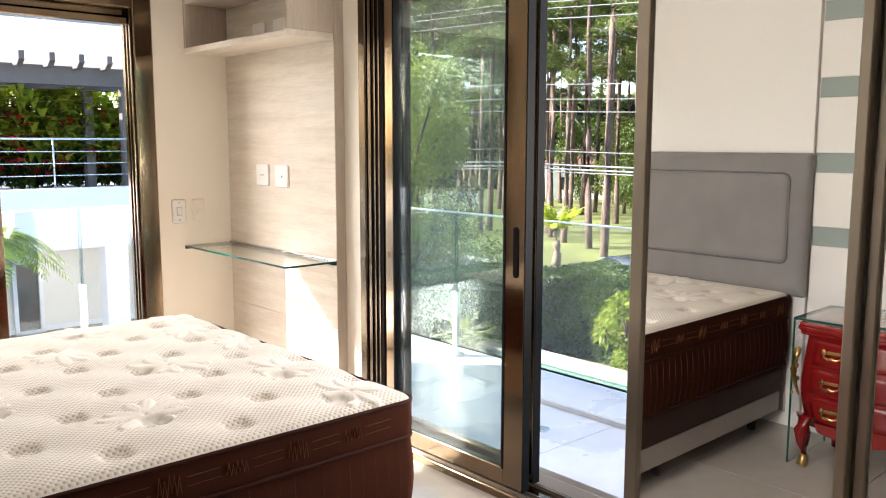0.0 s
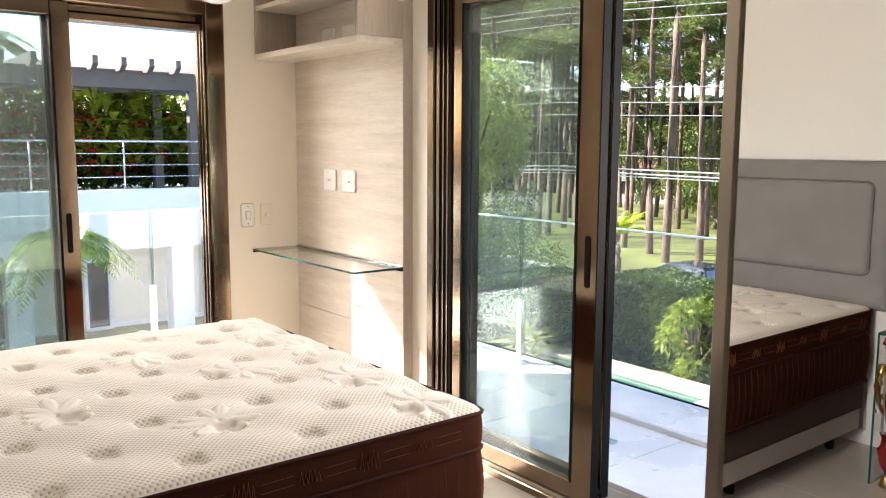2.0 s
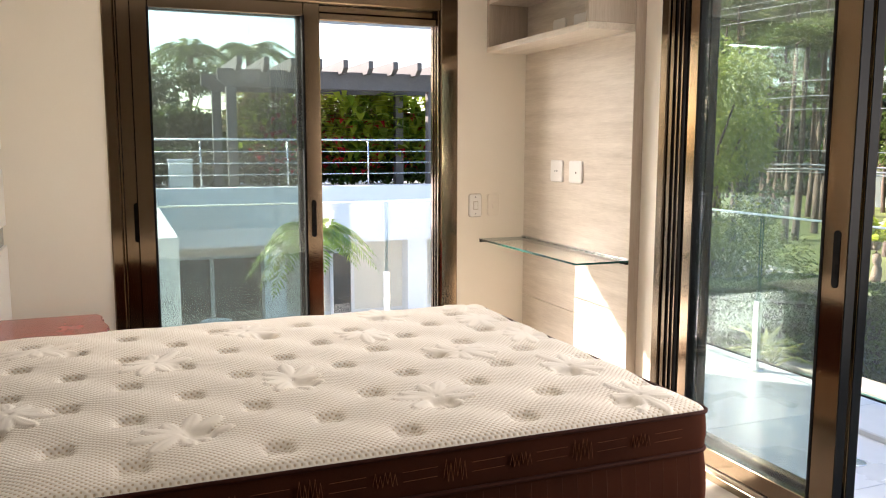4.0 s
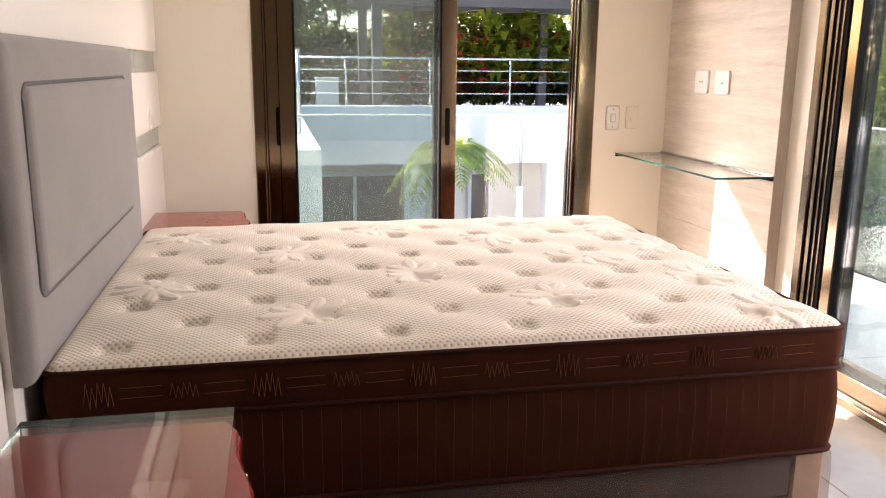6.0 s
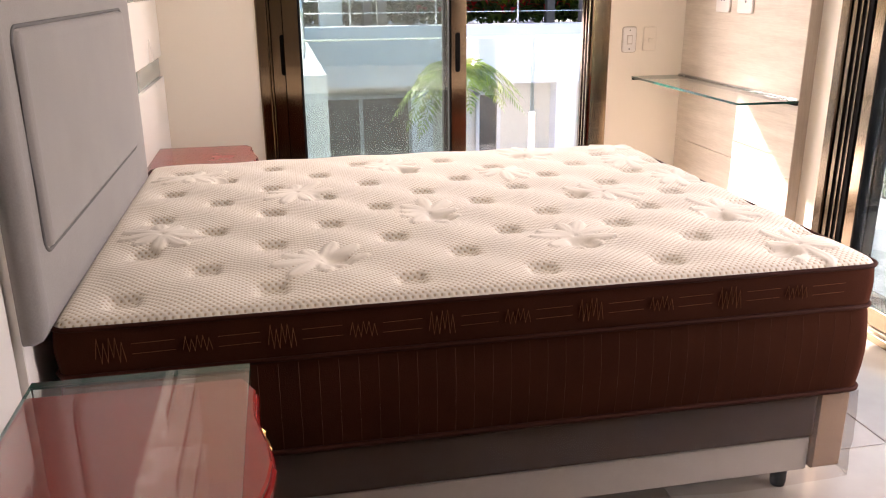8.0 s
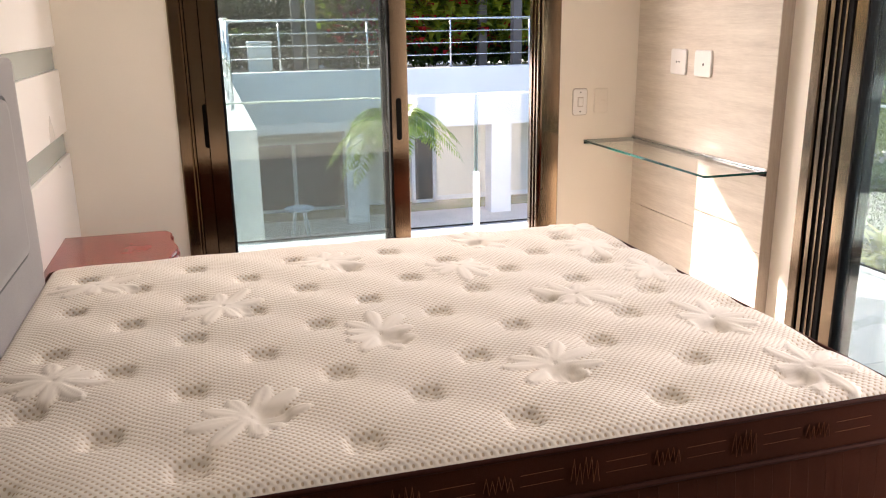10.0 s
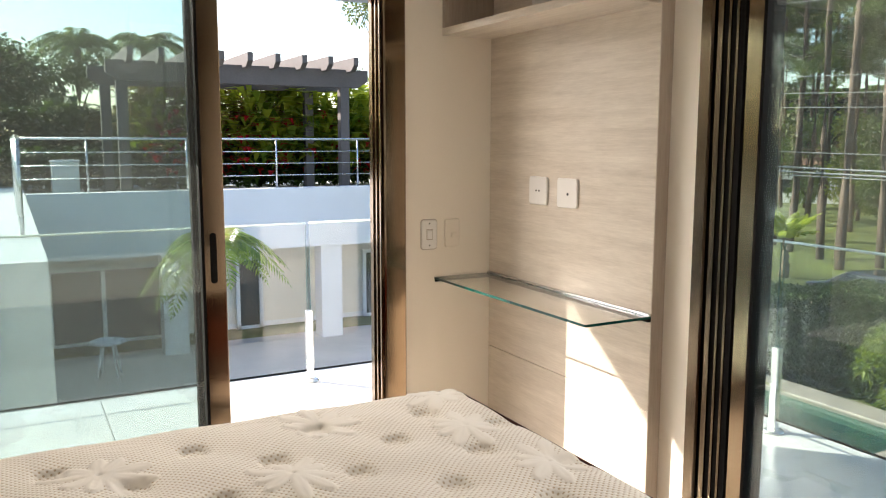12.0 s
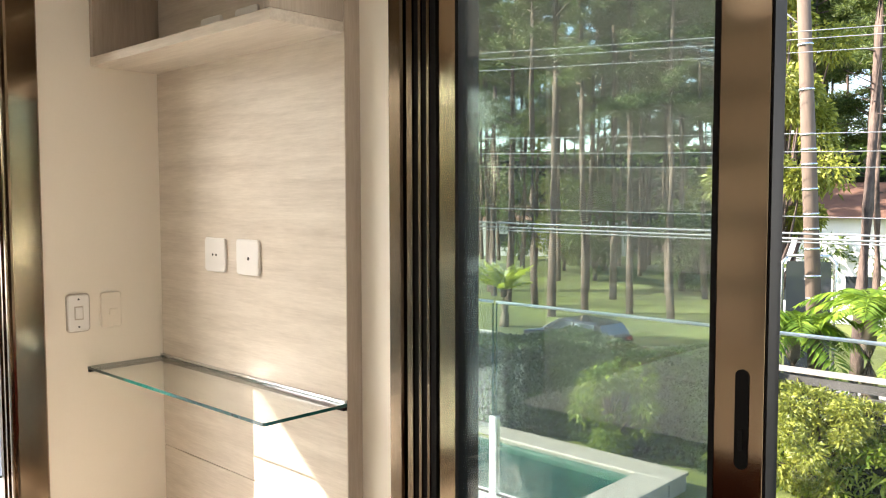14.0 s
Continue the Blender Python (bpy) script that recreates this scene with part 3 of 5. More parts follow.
def plate(name, label, at, axis, w=0.078, h=0.120, holes=(), lever=None, mat=None, group=""):
    """A rounded, slightly cushioned cover plate that faces -x (axis 0) or -y (axis 1)."""
    t = thing(name, label, "wall plate", at, group)
    t.matrix_basis = pose(*at, 0, 0, 0 if axis == 0 else 90)
    bm = bmesh.new()
    prism(bm, rounded(w, h, 0.012, 4), 0, -0.011, 0.0, bevel=0.003)
    part("cover", bm, mat or WHITE_PLASTIC, t)
    for y, z, r in holes:
        b = bmesh.new()
        prism(b, [(y + r * math.cos(i * math.pi / 5), z + r * math.sin(i * math.pi / 5)) for i in range(10)], 0, -0.0122, -0.010)
        part("socket_hole", b, DARK_HOLE, t)
    if lever:
        y, z, a, c = lever
        part("rocker", a_box(-0.0165, -0.010, y - a, y + a, z - c, z + c, bevel=0.0015), mat or WHITE_PLASTIC, t)
    return t


plate("socket_plate", "white plastic power socket plate on the oak panel", (0, -0.410, 1.219), 0, w=0.132, holes=((0.011, 0, 0.0045), (-0.011, 0, 0.0045)), lever=None, group="plates on the oak panel")
plate("aerial_plate", "white plastic aerial outlet plate on the oak panel", (0, -0.614, 1.219), 0, w=0.134, holes=((-0.008, -0.004, 0.006),), group="plates on the oak panel")
plate("socket_plate", "white plastic socket plate inside the box shelf", (0, -0.41, 1.985), 0, w=0.132, holes=((0.011, 0, 0.0045), (-0.011, 0, 0.0045)), group="plates in the box shelf")
plate("aerial_plate", "white plastic outlet plate inside the box shelf", (0, -0.63, 1.985), 0, w=0.132, holes=((-0.008, -0.004, 0.006),), group="plates in the box shelf")
sw = plate("light_switch", "white rocker switch in a rounded surround", (-0.324, 0, 1.006), 1, w=0.076, h=0.131, lever=(0, 0, 0.012, 0.02), holes=((0, 0.05, 0.0035), (0, -0.05, 0.0035)))
bm = bmesh.new()
prism(bm, rounded(0.086, 0.141, 0.016, 4), 0, -0.005, 0.0, bevel=0.002)
part("surround", bm, SURROUND, sw, "grey beige rim")
part("rocker_well", a_box(-0.0118, -0.0105, -0.016, 0.016, -0.025, 0.025), SURROUND, sw)
plate("light_switch", "ivory flush light switch on the cream wall", (-0.205, 0, 1.008), 1, w=0.078, h=0.130, lever=(-0.006, -0.008, 0.016, 0.012), mat=IVORY_PLASTIC)

# ---- bedroom: bed ----
MX0, MX1, MY0, MY1, MZ = -2.750, -0.752, -2.637, -1.030, 0.630


def dimple_field():
    """Tuft dimples and embossed flowers of the mattress top, in the mattress's own places."""
    flowers = [(-1.815, -2.00), (-2.16, -2.37), (-2.58, -2.07), (-2.20, -1.67), (-1.465, -2.315), (-1.21, -1.885), (-1.855, -1.31), (-1.275, -1.20),
               (-0.935, -2.155), (-0.90, -2.50), (-2.57, -1.34), (-1.455, -1.52), (-0.86, -1.71), (-0.86, -1.11), (-0.93, -1.41)]
    tufts = []
    for i in range(12):
        for j in range(10):
            if (i + j) % 2 == 0:
                x, y = -2.612 + 0.1645 * i, -2.53 + 0.1625 * j
                if x < MX1 - 0.05 and y < MY1 - 0.06:
                    tufts.append((x, y))
    return tufts, flowers


def make_mattress():
    bed = thing("mattress", "cream quilted pillow top mattress with chocolate brown sides", "mattress", ((MX0 + MX1) / 2, (MY0 + MY1) / 2, 0.262))
    ox, oy = (MX0 + MX1) / 2, (MY0 + MY1) / 2
    tufts, flowers = dimple_field()
    rng = random.Random(4)
    turns = [rng.uniform(0, 6.28) for _ in flowers]
    nx, ny = 400, 324
    lx, ly = MX1 - MX0, MY1 - MY0
    xs, ys = np.linspace(0, lx, nx), np.linspace(0, ly, ny)
    X, Y = np.meshgrid(xs + MX0, ys + MY0, indexing="ij")
    edge = np.minimum(np.minimum(X - MX0, MX1 - X), np.minimum(Y - MY0, MY1 - Y))
    Z = 0.010 * (1 - np.exp(-edge / 0.05)) - 0.016 * np.exp(-(edge / 0.013) ** 1.5)
    cx, cy = (MX0 + MX1) / 2, (MY0 + MY1) / 2
    Z += 0.008 * (1 - ((X - cx) / (lx / 2)) ** 2) + 0.006 * (1 - ((Y - cy) / (ly / 2)) ** 2)
    for x, y in tufts:
        near = (np.abs(X - x) < 0.13) & (np.abs(Y - y) < 0.13)
        u, v = X[near] - x, Y[near] - y
        d = (np.abs(u) ** 4 + np.abs(v) ** 4) ** 0.25
        Z[near] -= 0.0150 / (1 + (d / 0.034) ** 8) + 0.004 * np.exp(-(d / 0.07) ** 2)
    Z -= 0.0055 * np.cos(math.pi * (X + 2.612) / 0.1645) * np.cos(math.pi * (Y + 2.53) / 0.1625) * np.clip(edge / 0.08, 0, 1)
    plain = np.zeros_like(Z)
    for (x, y), a0 in zip(flowers, turns):
        near = (np.abs(X - x) < 0.20) & (np.abs(Y - y) < 0.20)
        dx, dy = X[near] - x, Y[near] - y
        rise, mask = np.zeros_like(dx), np.zeros_like(dx)
        for k in range(9):
            # rope-edged petals, longer along one axis
            a = a0 + k * 2 * math.pi / 9 + rng.uniform(-0.12, 0.12)
            length = 0.088 + 0.052 * math.cos(a - a0) ** 2
            f = (dx * math.cos(a) + dy * math.sin(a)) / length
            wide = 0.024 * np.sqrt(np.clip(4 * f * (1 - f), 0, 1)) * (0.55 + 0.6 * np.clip(f, 0, 1)) + 1e-5
            q = np.abs(-dx * math.sin(a) + dy * math.cos(a)) / wide
            body = np.clip(1 - q ** 2, 0, 1) * ((f > 0.03) & (f < 1))
            rise = np.maximum(rise, 0.0058 * body ** 0.5 - 0.0018 * np.exp(-(q / 0.12) ** 2) * (body > 0))
            mask = np.maximum(mask, np.clip(body * 4, 0, 1))
        Z[near] += rise - 0.003 * np.exp(-(np.hypot(dx, dy) / 0.010) ** 2)
        plain[near] = np.maximum(plain[near], mask)
    plain = np.maximum(plain, np.clip((0.004 - edge) / 0.003, 0, 1))
    # rounded corners in plan
    cr = 0.040
    dx, dy = np.abs(X - cx) - (lx / 2 - cr), np.abs(Y - cy) - (ly / 2 - cr)
    at_corner = (dx > 0) & (dy > 0)
    squeeze = np.where(at_corner, np.maximum(dx, dy) / np.maximum(np.hypot(dx, dy), 1e-6), 1.0)
    X = np.where(at_corner, cx + np.sign(X - cx) * (lx / 2 - cr + dx * squeeze), X)
    Y = np.where(at_corner, cy + np.sign(Y - cy) * (ly / 2 - cr + dy * squeeze), Y)
    verts = [(float(X[i, j]) - ox, float(Y[i, j]) - oy, float(Z[i, j]) + MZ - 0.262) for i in range(nx) for j in range(ny)]
    faces = [(i * ny + j, (i + 1) * ny + j, (i + 1) * ny + j + 1, i * ny + j + 1) for i in range(nx - 1) for j in range(ny - 1)]
    top = raw("quilted_top", verts, faces, QUILT, bed, "cream dotted knit with tufted dimples and embossed flowers")
    for p in top.data.polygons:
        p.use_smooth = True
    at = top.data.attributes.new("plain", "FLOAT", "POINT")
    at.data.foreach_set("value", plain.astype(np.float32).ravel())
    # sides: two bands with a soft bulge, ribs on the lower one
    def band(name, z0, z1, bulge, ribs, label):
        bm = bmesh.new()
        out = []
        r, n = 0.040, 6
        w, h = lx, ly
        base = []
        for px, py, a0 in ((w / 2 - r, h / 2 - r, 0), (-w / 2 + r, h / 2 - r, 90), (-w / 2 + r, -h / 2 + r, 180), (w / 2 - r, -h / 2 + r, 270)):
            for i in range(n + 1):
                a = radians(a0 + 90 * i / n)
                base.append((px + r * math.cos(a), py + r * math.sin(a)))
        # even steps along the outline
        pts = [Vector((*p, 0)) for p in base] + [Vector((*base[0], 0))]
        step = 0.0225 if ribs else 0.05
        ring = []
        for a, b in zip(pts, pts[1:]):
            m = max(1, round((b - a).length / step))
            ring += [a.lerp(b, k / m) for k in range(m)]
        rows = []
        nz = 7
        for k in range(nz + 1):
            f = k / nz
            bl = bulge * math.sin(math.pi * f)
            row = []
            for q, p in enumerate(ring):
                nrm = Vector((p.x / (w / 2), p.y / (h / 2), 0))
                nrm = Vector((math.copysign(abs(nrm.x) ** 14, nrm.x), math.copysign(abs(nrm.y) ** 14, nrm.y), 0)).normalized()
                rib = (-0.004 if ribs and q % 2 == 0 else 0.0) * math.sin(math.pi * f) ** 0.4
                row.append(bm.verts.new(p + nrm * (bl - 0.004 + rib) + Vector((0, 0, z0 + (z1 - z0) * f - 0.262))))
            rows.append(row)
        m = len(ring)
        for a, b in zip(rows, rows[1:]):
            for q in range(m):
                bm.faces.new((a[q], a[(q + 1) % m], b[(q + 1) % m], b[q])).smooth = True
        return part(name, bm, BROWN, bed, label), ring
    upper, ring = band("pillow_border", 0.510, 0.619, 0.006, False, "brown border with tan zigzag embroidery")
    lower, ring = band("side_panel", 0.268, 0.506, 0.012, True, "brown ribbed side")
    part("underside", a_box(-lx / 2 + 0.02, lx / 2 - 0.02, -ly / 2 + 0.02, ly / 2 - 0.02, 0.0, 0.012), BROWN, bed)
    for z, r in ((0.6185, 0.0060), (0.508, 0.006), (0.269, 0.007)):
        loop = [p + Vector((0, 0, z - 0.262)) for p in ring[::2]]
        part("piping", a_tube(loop + [loop[0]], r, 6, cap=False), BROWN_PIPE, bed)
    # stitched seams that make the ribs of the lower side
    bm = bmesh.new()
    for k in range(42):
        x = -lx / 2 + 0.06 + k * 0.0455
        if x < lx / 2 - 0.05:
            tube(bm, [(x, -ly / 2 + 0.001 - 0.012 * math.sin(math.pi * f), 0.006 + 0.238 * f) for f in (0.04, 0.25, 0.5, 0.75, 0.96)], 0.0008, 4, cap=False)
    for k in range(34):
        y = -ly / 2 + 0.06 + k * 0.0455
        if y < ly / 2 - 0.05:
            tube(bm, [(lx / 2 - 0.001 + 0.012 * math.sin(math.pi * f), y, 0.006 + 0.238 * f) for f in (0.04, 0.25, 0.5, 0.75, 0.96)], 0.0008, 4, cap=False)
    part("rib_seams", bm, SEAM_THREAD, lower, "fine brown rib stitching")
    # embroidery on the south and east borders: zigzags in pairs with thin double lines between
    def zig(u0, height, count, face):
        pts = []
        for k in range(count * 2 + 1):
            hh = height * (0.55 + 0.45 * math.sin(k * 2.1) ** 2)
            pts.append((u0 + (k - count) * 0.0062, 0.566 - 0.262 + (hh / 2 if k % 2 else -hh / 2)))
        for a, b in zip(pts, pts[1:]):
            yield a, b

    def stitch(bm, segs, face):
        for a, b in segs:
            if face == "s":
                q = [(a[0], -ly / 2 - 0.0035, a[1]), (b[0], -ly / 2 - 0.0035, b[1])]
            else:
                q = [(lx / 2 + 0.0035, a[0], a[1]), (lx / 2 + 0.0035, b[0], b[1])]
            tube(bm, q, 0.0007, 4, cap=False)
    for face, half in (("s", lx / 2), ("e", ly / 2)):
        u, big = -half + 0.12, True
        while u < half - 0.10:
            bm = bmesh.new()
            stitch(bm, zig(u, 0.066 if big else 0.042, 5, face), face)
            for dz in (0.012, -0.012):
                stitch(bm, [((u + 0.045, 0.304 + dz), (u + 0.135, 0.304 + dz + 0.002))], face)
            part("embroidery", bm, TAN_THREAD, upper, "tan zigzag stitching")
            u, big = u + 0.182, not big
    return bed


make_mattress()


def make_base():
    b = thing("bed_base", "brown box bed base still wrapped in clear plastic", "bed base", ((MX0 + MX1) / 2, (MY0 + MY1) / 2, 0))
    hx, hy = 0.985, 0.79
    part("box_body", a_box(-hx, hx - 0.10, -hy, hy, 0.123, 0.261, bevel=0.012, seg=2), surf("taupe base fabric", (0.062, 0.036, 0.026), 0.85, var=0.2, fine=200, bump=0.3, spec=0.08), b)
    part("corner_block", a_box(hx - 0.10, hx - 0.004, -hy, hy, 0.022, 0.261, bevel=0.008), surf("tan base cover", (0.34, 0.22, 0.14), 0.7, var=0.12), b)
    part("lower_rail", a_box(-hx + 0.01, hx - 0.101, -hy + 0.01, hy - 0.01, 0.015, 0.1228, bevel=0.006), surf("pale base lining", (0.50, 0.46, 0.42), 0.7, var=0.06), b)
    for x in (-hx + 0.12, 0.0, hx - 0.12):
        for y in (-hy + 0.10, hy - 0.10):
            part("leg", lathe(bmesh.new(), ((0.020, FZ), (0.022, FZ + 0.012), (0.022, -0.005), (0.032, 0.0225)), 12, (x, y, 0)), BLACK, b)
    # loose crumpled wrap: a skirt round the base
    rng = random.Random(9)
    ring = []
    for px, py, qx, qy in ((-hx, -hy, hx, -hy), (hx, -hy, hx, hy), (hx, hy, -hx, hy), (-hx, hy, -hx, -hy)):
        for k in range(60):
            f = k / 60
            ring.append((px + (qx - px) * f, py + (qy - py) * f))
    bm = bmesh.new()
    rows = []
    for k in range(8):
        z = 0.260 - 0.262 * k / 7
        row = []
        for x, y in ring:
            s = 1.010 + 0.004 * noise.noise((x * 6, y * 6, z * 14)) + 0.004 * noise.noise((x * 19, y * 19, z * 30)) + (0.004 * k / 7)
            zz = z + (0.02 * noise.noise((x * 3, y * 3, 5)) if k == 7 else 0)
            row.append(bm.verts.new((x * s, y * s, zz)))
        rows.append(row)
    m = len(ring)
    for a, c in zip(rows, rows[1:]):
        for q in range(m):
            bm.faces.new((a[q], a[(q + 1) % m], c[(q + 1) % m], c[q])).smooth = True
    w = part("plastic_wrap", bm, WRAP, b, "loose clear plastic wrap")
    w.visible_shadow = False


make_base()


def cushion(bm, y0, y1, z0, z1, x_back, x_front, r, soft, n=28):
    """A padded panel that faces +x, its front pillowed towards the rim."""
    w, h = y1 - y0, z1 - z0
    rows = []
    steps = [(0.0, x_back), (0.0, x_front - soft), (soft * 0.25, x_front - soft * 0.35), (soft * 0.8, x_front - 0.002), (soft * 1.8, x_front)]
    for inset, x in steps:
        rr = max(0.004, r - inset * 0.5)
        rows.append([bm.verts.new((x, (y0 + y1) / 2 + u, (z0 + z1) / 2 + v)) for u, v in rounded(w - 2 * inset, h - 2 * inset, rr, 6)])
    k = len(rows[0])
    for a, b in zip(rows, rows[1:]):
        for i in range(k):
            bm.faces.new((a[i], a[(i + 1) % k], b[(i + 1) % k], b[i])).smooth = True
    bm.faces.new(rows[-1])
    bm.faces.new(rows[0][::-1])
    bmesh.ops.recalc_face_normals(bm, faces=bm.faces[:])
    return bm


HB = (-2.70, -1.19, 0.612, 1.338)
head = thing("headboard", "grey suede upholstered headboard with a raised inner panel", "headboard")
part("padding", cushion(bmesh.new(), *HB, -2.781, -2.735, 0.014, 0.026), GREY_SUEDE, head)
part("inner_panel", cushion(bmesh.new(), -2.60, -1.39, 0.785, 1.232, -2.738, -2.722, 0.035, 0.016), GREY_SUEDE, head)
loop = [Vector((-2.7355, -1.995 + u, 1.0085 + v)) for u, v in rounded(1.22, 0.457, 0.038, 6)]
part("piping", a_tube(loop + [loop[0]], 0.005, 6, cap=False), PIPING, head)


# ---- bedroom: panelled west wall ----
panelling = thing("wall_panelling", "white wall panels with grey green glass strips between", "wall panelling", kind="structure")
part("panel", a_box(W, -2.783, HB[0] + 0.01, HB[1] - 0.01, FZ + 0.09, CH - 0.005, bevel=0.002), PANEL_WHITE, panelling)
for y0, y1 in ((-0.004 + HB[1], -0.003), (-4.9, HB[0] + 0.004)):
    part("glass_strip_backing", a_box(W, W + 0.005, y0, y1, FZ + 0.09, CH - 0.005), STRIPE, panelling, "grey green back painted glass")
    z = FZ + 0.09
    for z1 in (0.880, 1.245, 1.610, 1.975, 2.340):
        part("panel", a_box(W + 0.0005, W + 0.020, y0, y1, z, z1 - 0.002, bevel=0.002), PANEL_WHITE, panelling)
        z = z1 + 0.095
    part("panel", a_box(W + 0.0005, W + 0.020, y0, y1, z, CH - 0.005, bevel=0.002), PANEL_WHITE, panelling)
tagged(part("baseboard", a_box(W, W + 0.016, -4.9, -0.003, FZ, FZ + 0.088, bevel=0.002), PANEL_WHITE), "white skirting board along the panelled wall", "baseboard", kind="structure")


# ---- bedroom: red chests ----
def make_chest(at, group):
    """A bombe chest that faces +x: swelling sides, a moulded top, three drawers, cabriole legs, brass mounts."""
    c = thing("bedside_chest", "red lacquered bombe bedside chest with brass handles", "chest", at, group)
    D, Wd = 0.46, 0.60           # depth, width at the top
    def swell(z):
        f = (z - 0.16) / 0.38
        return 0.022 * math.sin(math.pi * min(1, max(0, f)) ** 0.75) - 0.018 * max(0, 1 - f * 2.2)
    bm = bmesh.new()
    zs = [0.16 + 0.38 * k / 14 for k in range(15)]
    rows = []
    for z in zs:
        s = swell(z)
        row = []
        front = [(D - 0.05 + s + 0.025 * math.cos((k / 8 - 0.5) * math.pi), -Wd / 2 + 0.03 - s * 0.7 + (Wd - 0.06 + 1.4 * s) * k / 8) for k in range(9)]
        row = [(0.0, -Wd / 2 + 0.03 - s * 0.7)] + front + [(0.0, Wd / 2 - 0.03 + s * 0.7)]
        rows.append([bm.verts.new((x, y, z)) for x, y in row])
    k = len(rows[0])
    for a, b in zip(rows, rows[1:]):
        for i in range(k):
            bm.faces.new((a[i], a[(i + 1) % k], b[(i + 1) % k], b[i])).smooth = True
    bm.faces.new(rows[0][::-1])
    bm.faces.new(rows[-1])
    bmesh.ops.recalc_face_normals(bm, faces=bm.faces[:])
    part("carcass", bm, RED, c)
    # serpentine moulded top in three steps
    def top_outline(g):
        pts = [(-0.005, -Wd / 2 - g), (D - 0.03, -Wd / 2 - g)]
        for k in range(1, 12):
            f = k / 12
            pts.append((D - 0.025 + g + 0.04 * math.sin(math.pi * f) + 0.010 * math.cos(4 * math.pi * f), -Wd / 2 - g + (Wd + 2 * g) * f))
        return pts + [(D - 0.03, Wd / 2 + g), (-0.005, Wd / 2 + g)]
    # the uppermost step takes a paler red than the body
    for g, z0, z1 in ((0.0, 0.538, 0.554), (0.012, 0.554, 0.572), (0.006, 0.572, 0.586)):
        bm = bmesh.new()
        prism(bm, top_outline(g), 2, z0, z1, bevel=0.004)
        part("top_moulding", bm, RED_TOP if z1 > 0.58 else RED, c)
    for i in range(3):
        z0, z1 = 0.185 + i * 0.118, 0.290 + i * 0.118
        bm = bmesh.new()
        rows = []
        for q in range(6):
            z = z0 + (z1 - z0) * q / 5
            s = swell(z)
            rows.append([bm.verts.new((D - 0.05 + s + 0.025 * math.cos(f * math.pi) + 0.007, (Wd - 0.13 + 1.2 * s) * f, z)) for f in [(k / 10 - 0.5) for k in range(11)]])
        for a, b in zip(rows, rows[1:]):
            for k2 in range(10):
                bm.faces.new((a[k2], a[k2 + 1], b[k2 + 1], b[k2])).smooth = True
        r = bmesh.ops.extrude_face_region(bm, geom=bm.faces[:])
        bmesh.ops.translate(bm, verts=[g for g in r["geom"] if isinstance(g, bmesh.types.BMVert)], vec=(-0.006, 0, 0))
        bmesh.ops.recalc_face_normals(bm, faces=bm.faces[:])
        dr = part("drawer", bm, RED, c)
        zc = (z0 + z1) / 2
        x = D - 0.05 + swell(zc) + 0.032
        for y in (-0.14, 0.14):
            bail = [(x + 0.004, y - 0.042, zc + 0.008), (x + 0.020, y - 0.036, zc - 0.006), (x + 0.024, y - 0.015, zc - 0.012), (x + 0.024, y, zc - 0.008),
                    (x + 0.024, y + 0.015, zc - 0.012), (x + 0.020, y + 0.036, zc - 0.006), (x + 0.004, y + 0.042, zc + 0.008)]
            h = part("drawer_handle", a_tube(bail, [0.003, 0.0035, 0.005, 0.0065, 0.005, 0.0035, 0.003], 6), GOLD, dr, "brass bail handle")
            bm = bmesh.new()
            for yy in (y - 0.042, y + 0.042):
                bmesh.ops.create_icosphere(bm, subdivisions=1, radius=0.011, matrix=Matrix.Translation((x, yy, zc + 0.008)) @ Matrix.Diagonal((0.5, 1.0, 1.3, 1)))
            box(bm, x - 0.002, x + 0.003, y - 0.03, y + 0.03, zc + 0.004, zc + 0.016, bevel=0.0015)
            part("drawer_handle", bm, GOLD, dr, "pierced brass back plate")
    for sy in (-1, 1):
        # front cabriole leg, brass mount and foot
        x, y = D - 0.035, sy * (Wd / 2 - 0.045)
        pts = [(x + 0.014, y, 0.215), (x + 0.022, y + sy * 0.006, 0.15), (x + 0.010, y + sy * 0.004, 0.09), (x - 0.002, y, 0.04), (x + 0.012, y + sy * 0.006, 0.0)]
        leg = part("leg", a_tube(pts, [0.040, 0.038, 0.026, 0.018, 0.020], 10), RED, c)
        part("foot_mount", a_tube([(x - 0.001, y, 0.048), (x + 0.003, y + sy * 0.002, 0.028), (x + 0.014, y + sy * 0.006, 0.0)], [0.020, 0.022, 0.024], 8), GOLD, leg, "brass foot")
        part("leg", a_tube([(0.04, y, 0.18), (0.04, y, 0.0)], [0.034, 0.022], 8), RED, c)
        xm, ym = D - 0.03, sy * (Wd / 2 - 0.012)
        bm = bmesh.new()
        tube(bm, [(xm + 0.02, ym + sy * 0.004, 0.485), (xm + 0.030, ym + sy * 0.016, 0.45), (xm + 0.036, ym + sy * 0.024, 0.40), (xm + 0.028, ym + sy * 0.014, 0.34), (xm + 0.012, ym, 0.29)],
             [0.010, 0.016, 0.013, 0.010, 0.004], 7)
        for k2 in range(7):
            bmesh.ops.create_icosphere(bm, subdivisions=1, radius=0.013 - 0.0008 * k2, matrix=Matrix.Translation((xm + 0.026 + 0.012 * math.sin(k2 * 1.3), ym + sy * (0.012 + 0.008 * math.cos(k2 * 2.1)), 0.47 - 0.028 * k2)) @ Matrix.Diagonal((1, 0.8, 1.3, 1)))
        part("corner_mount", bm, GOLD, c, "leafy cast brass mount")
    bm = bmesh.new()
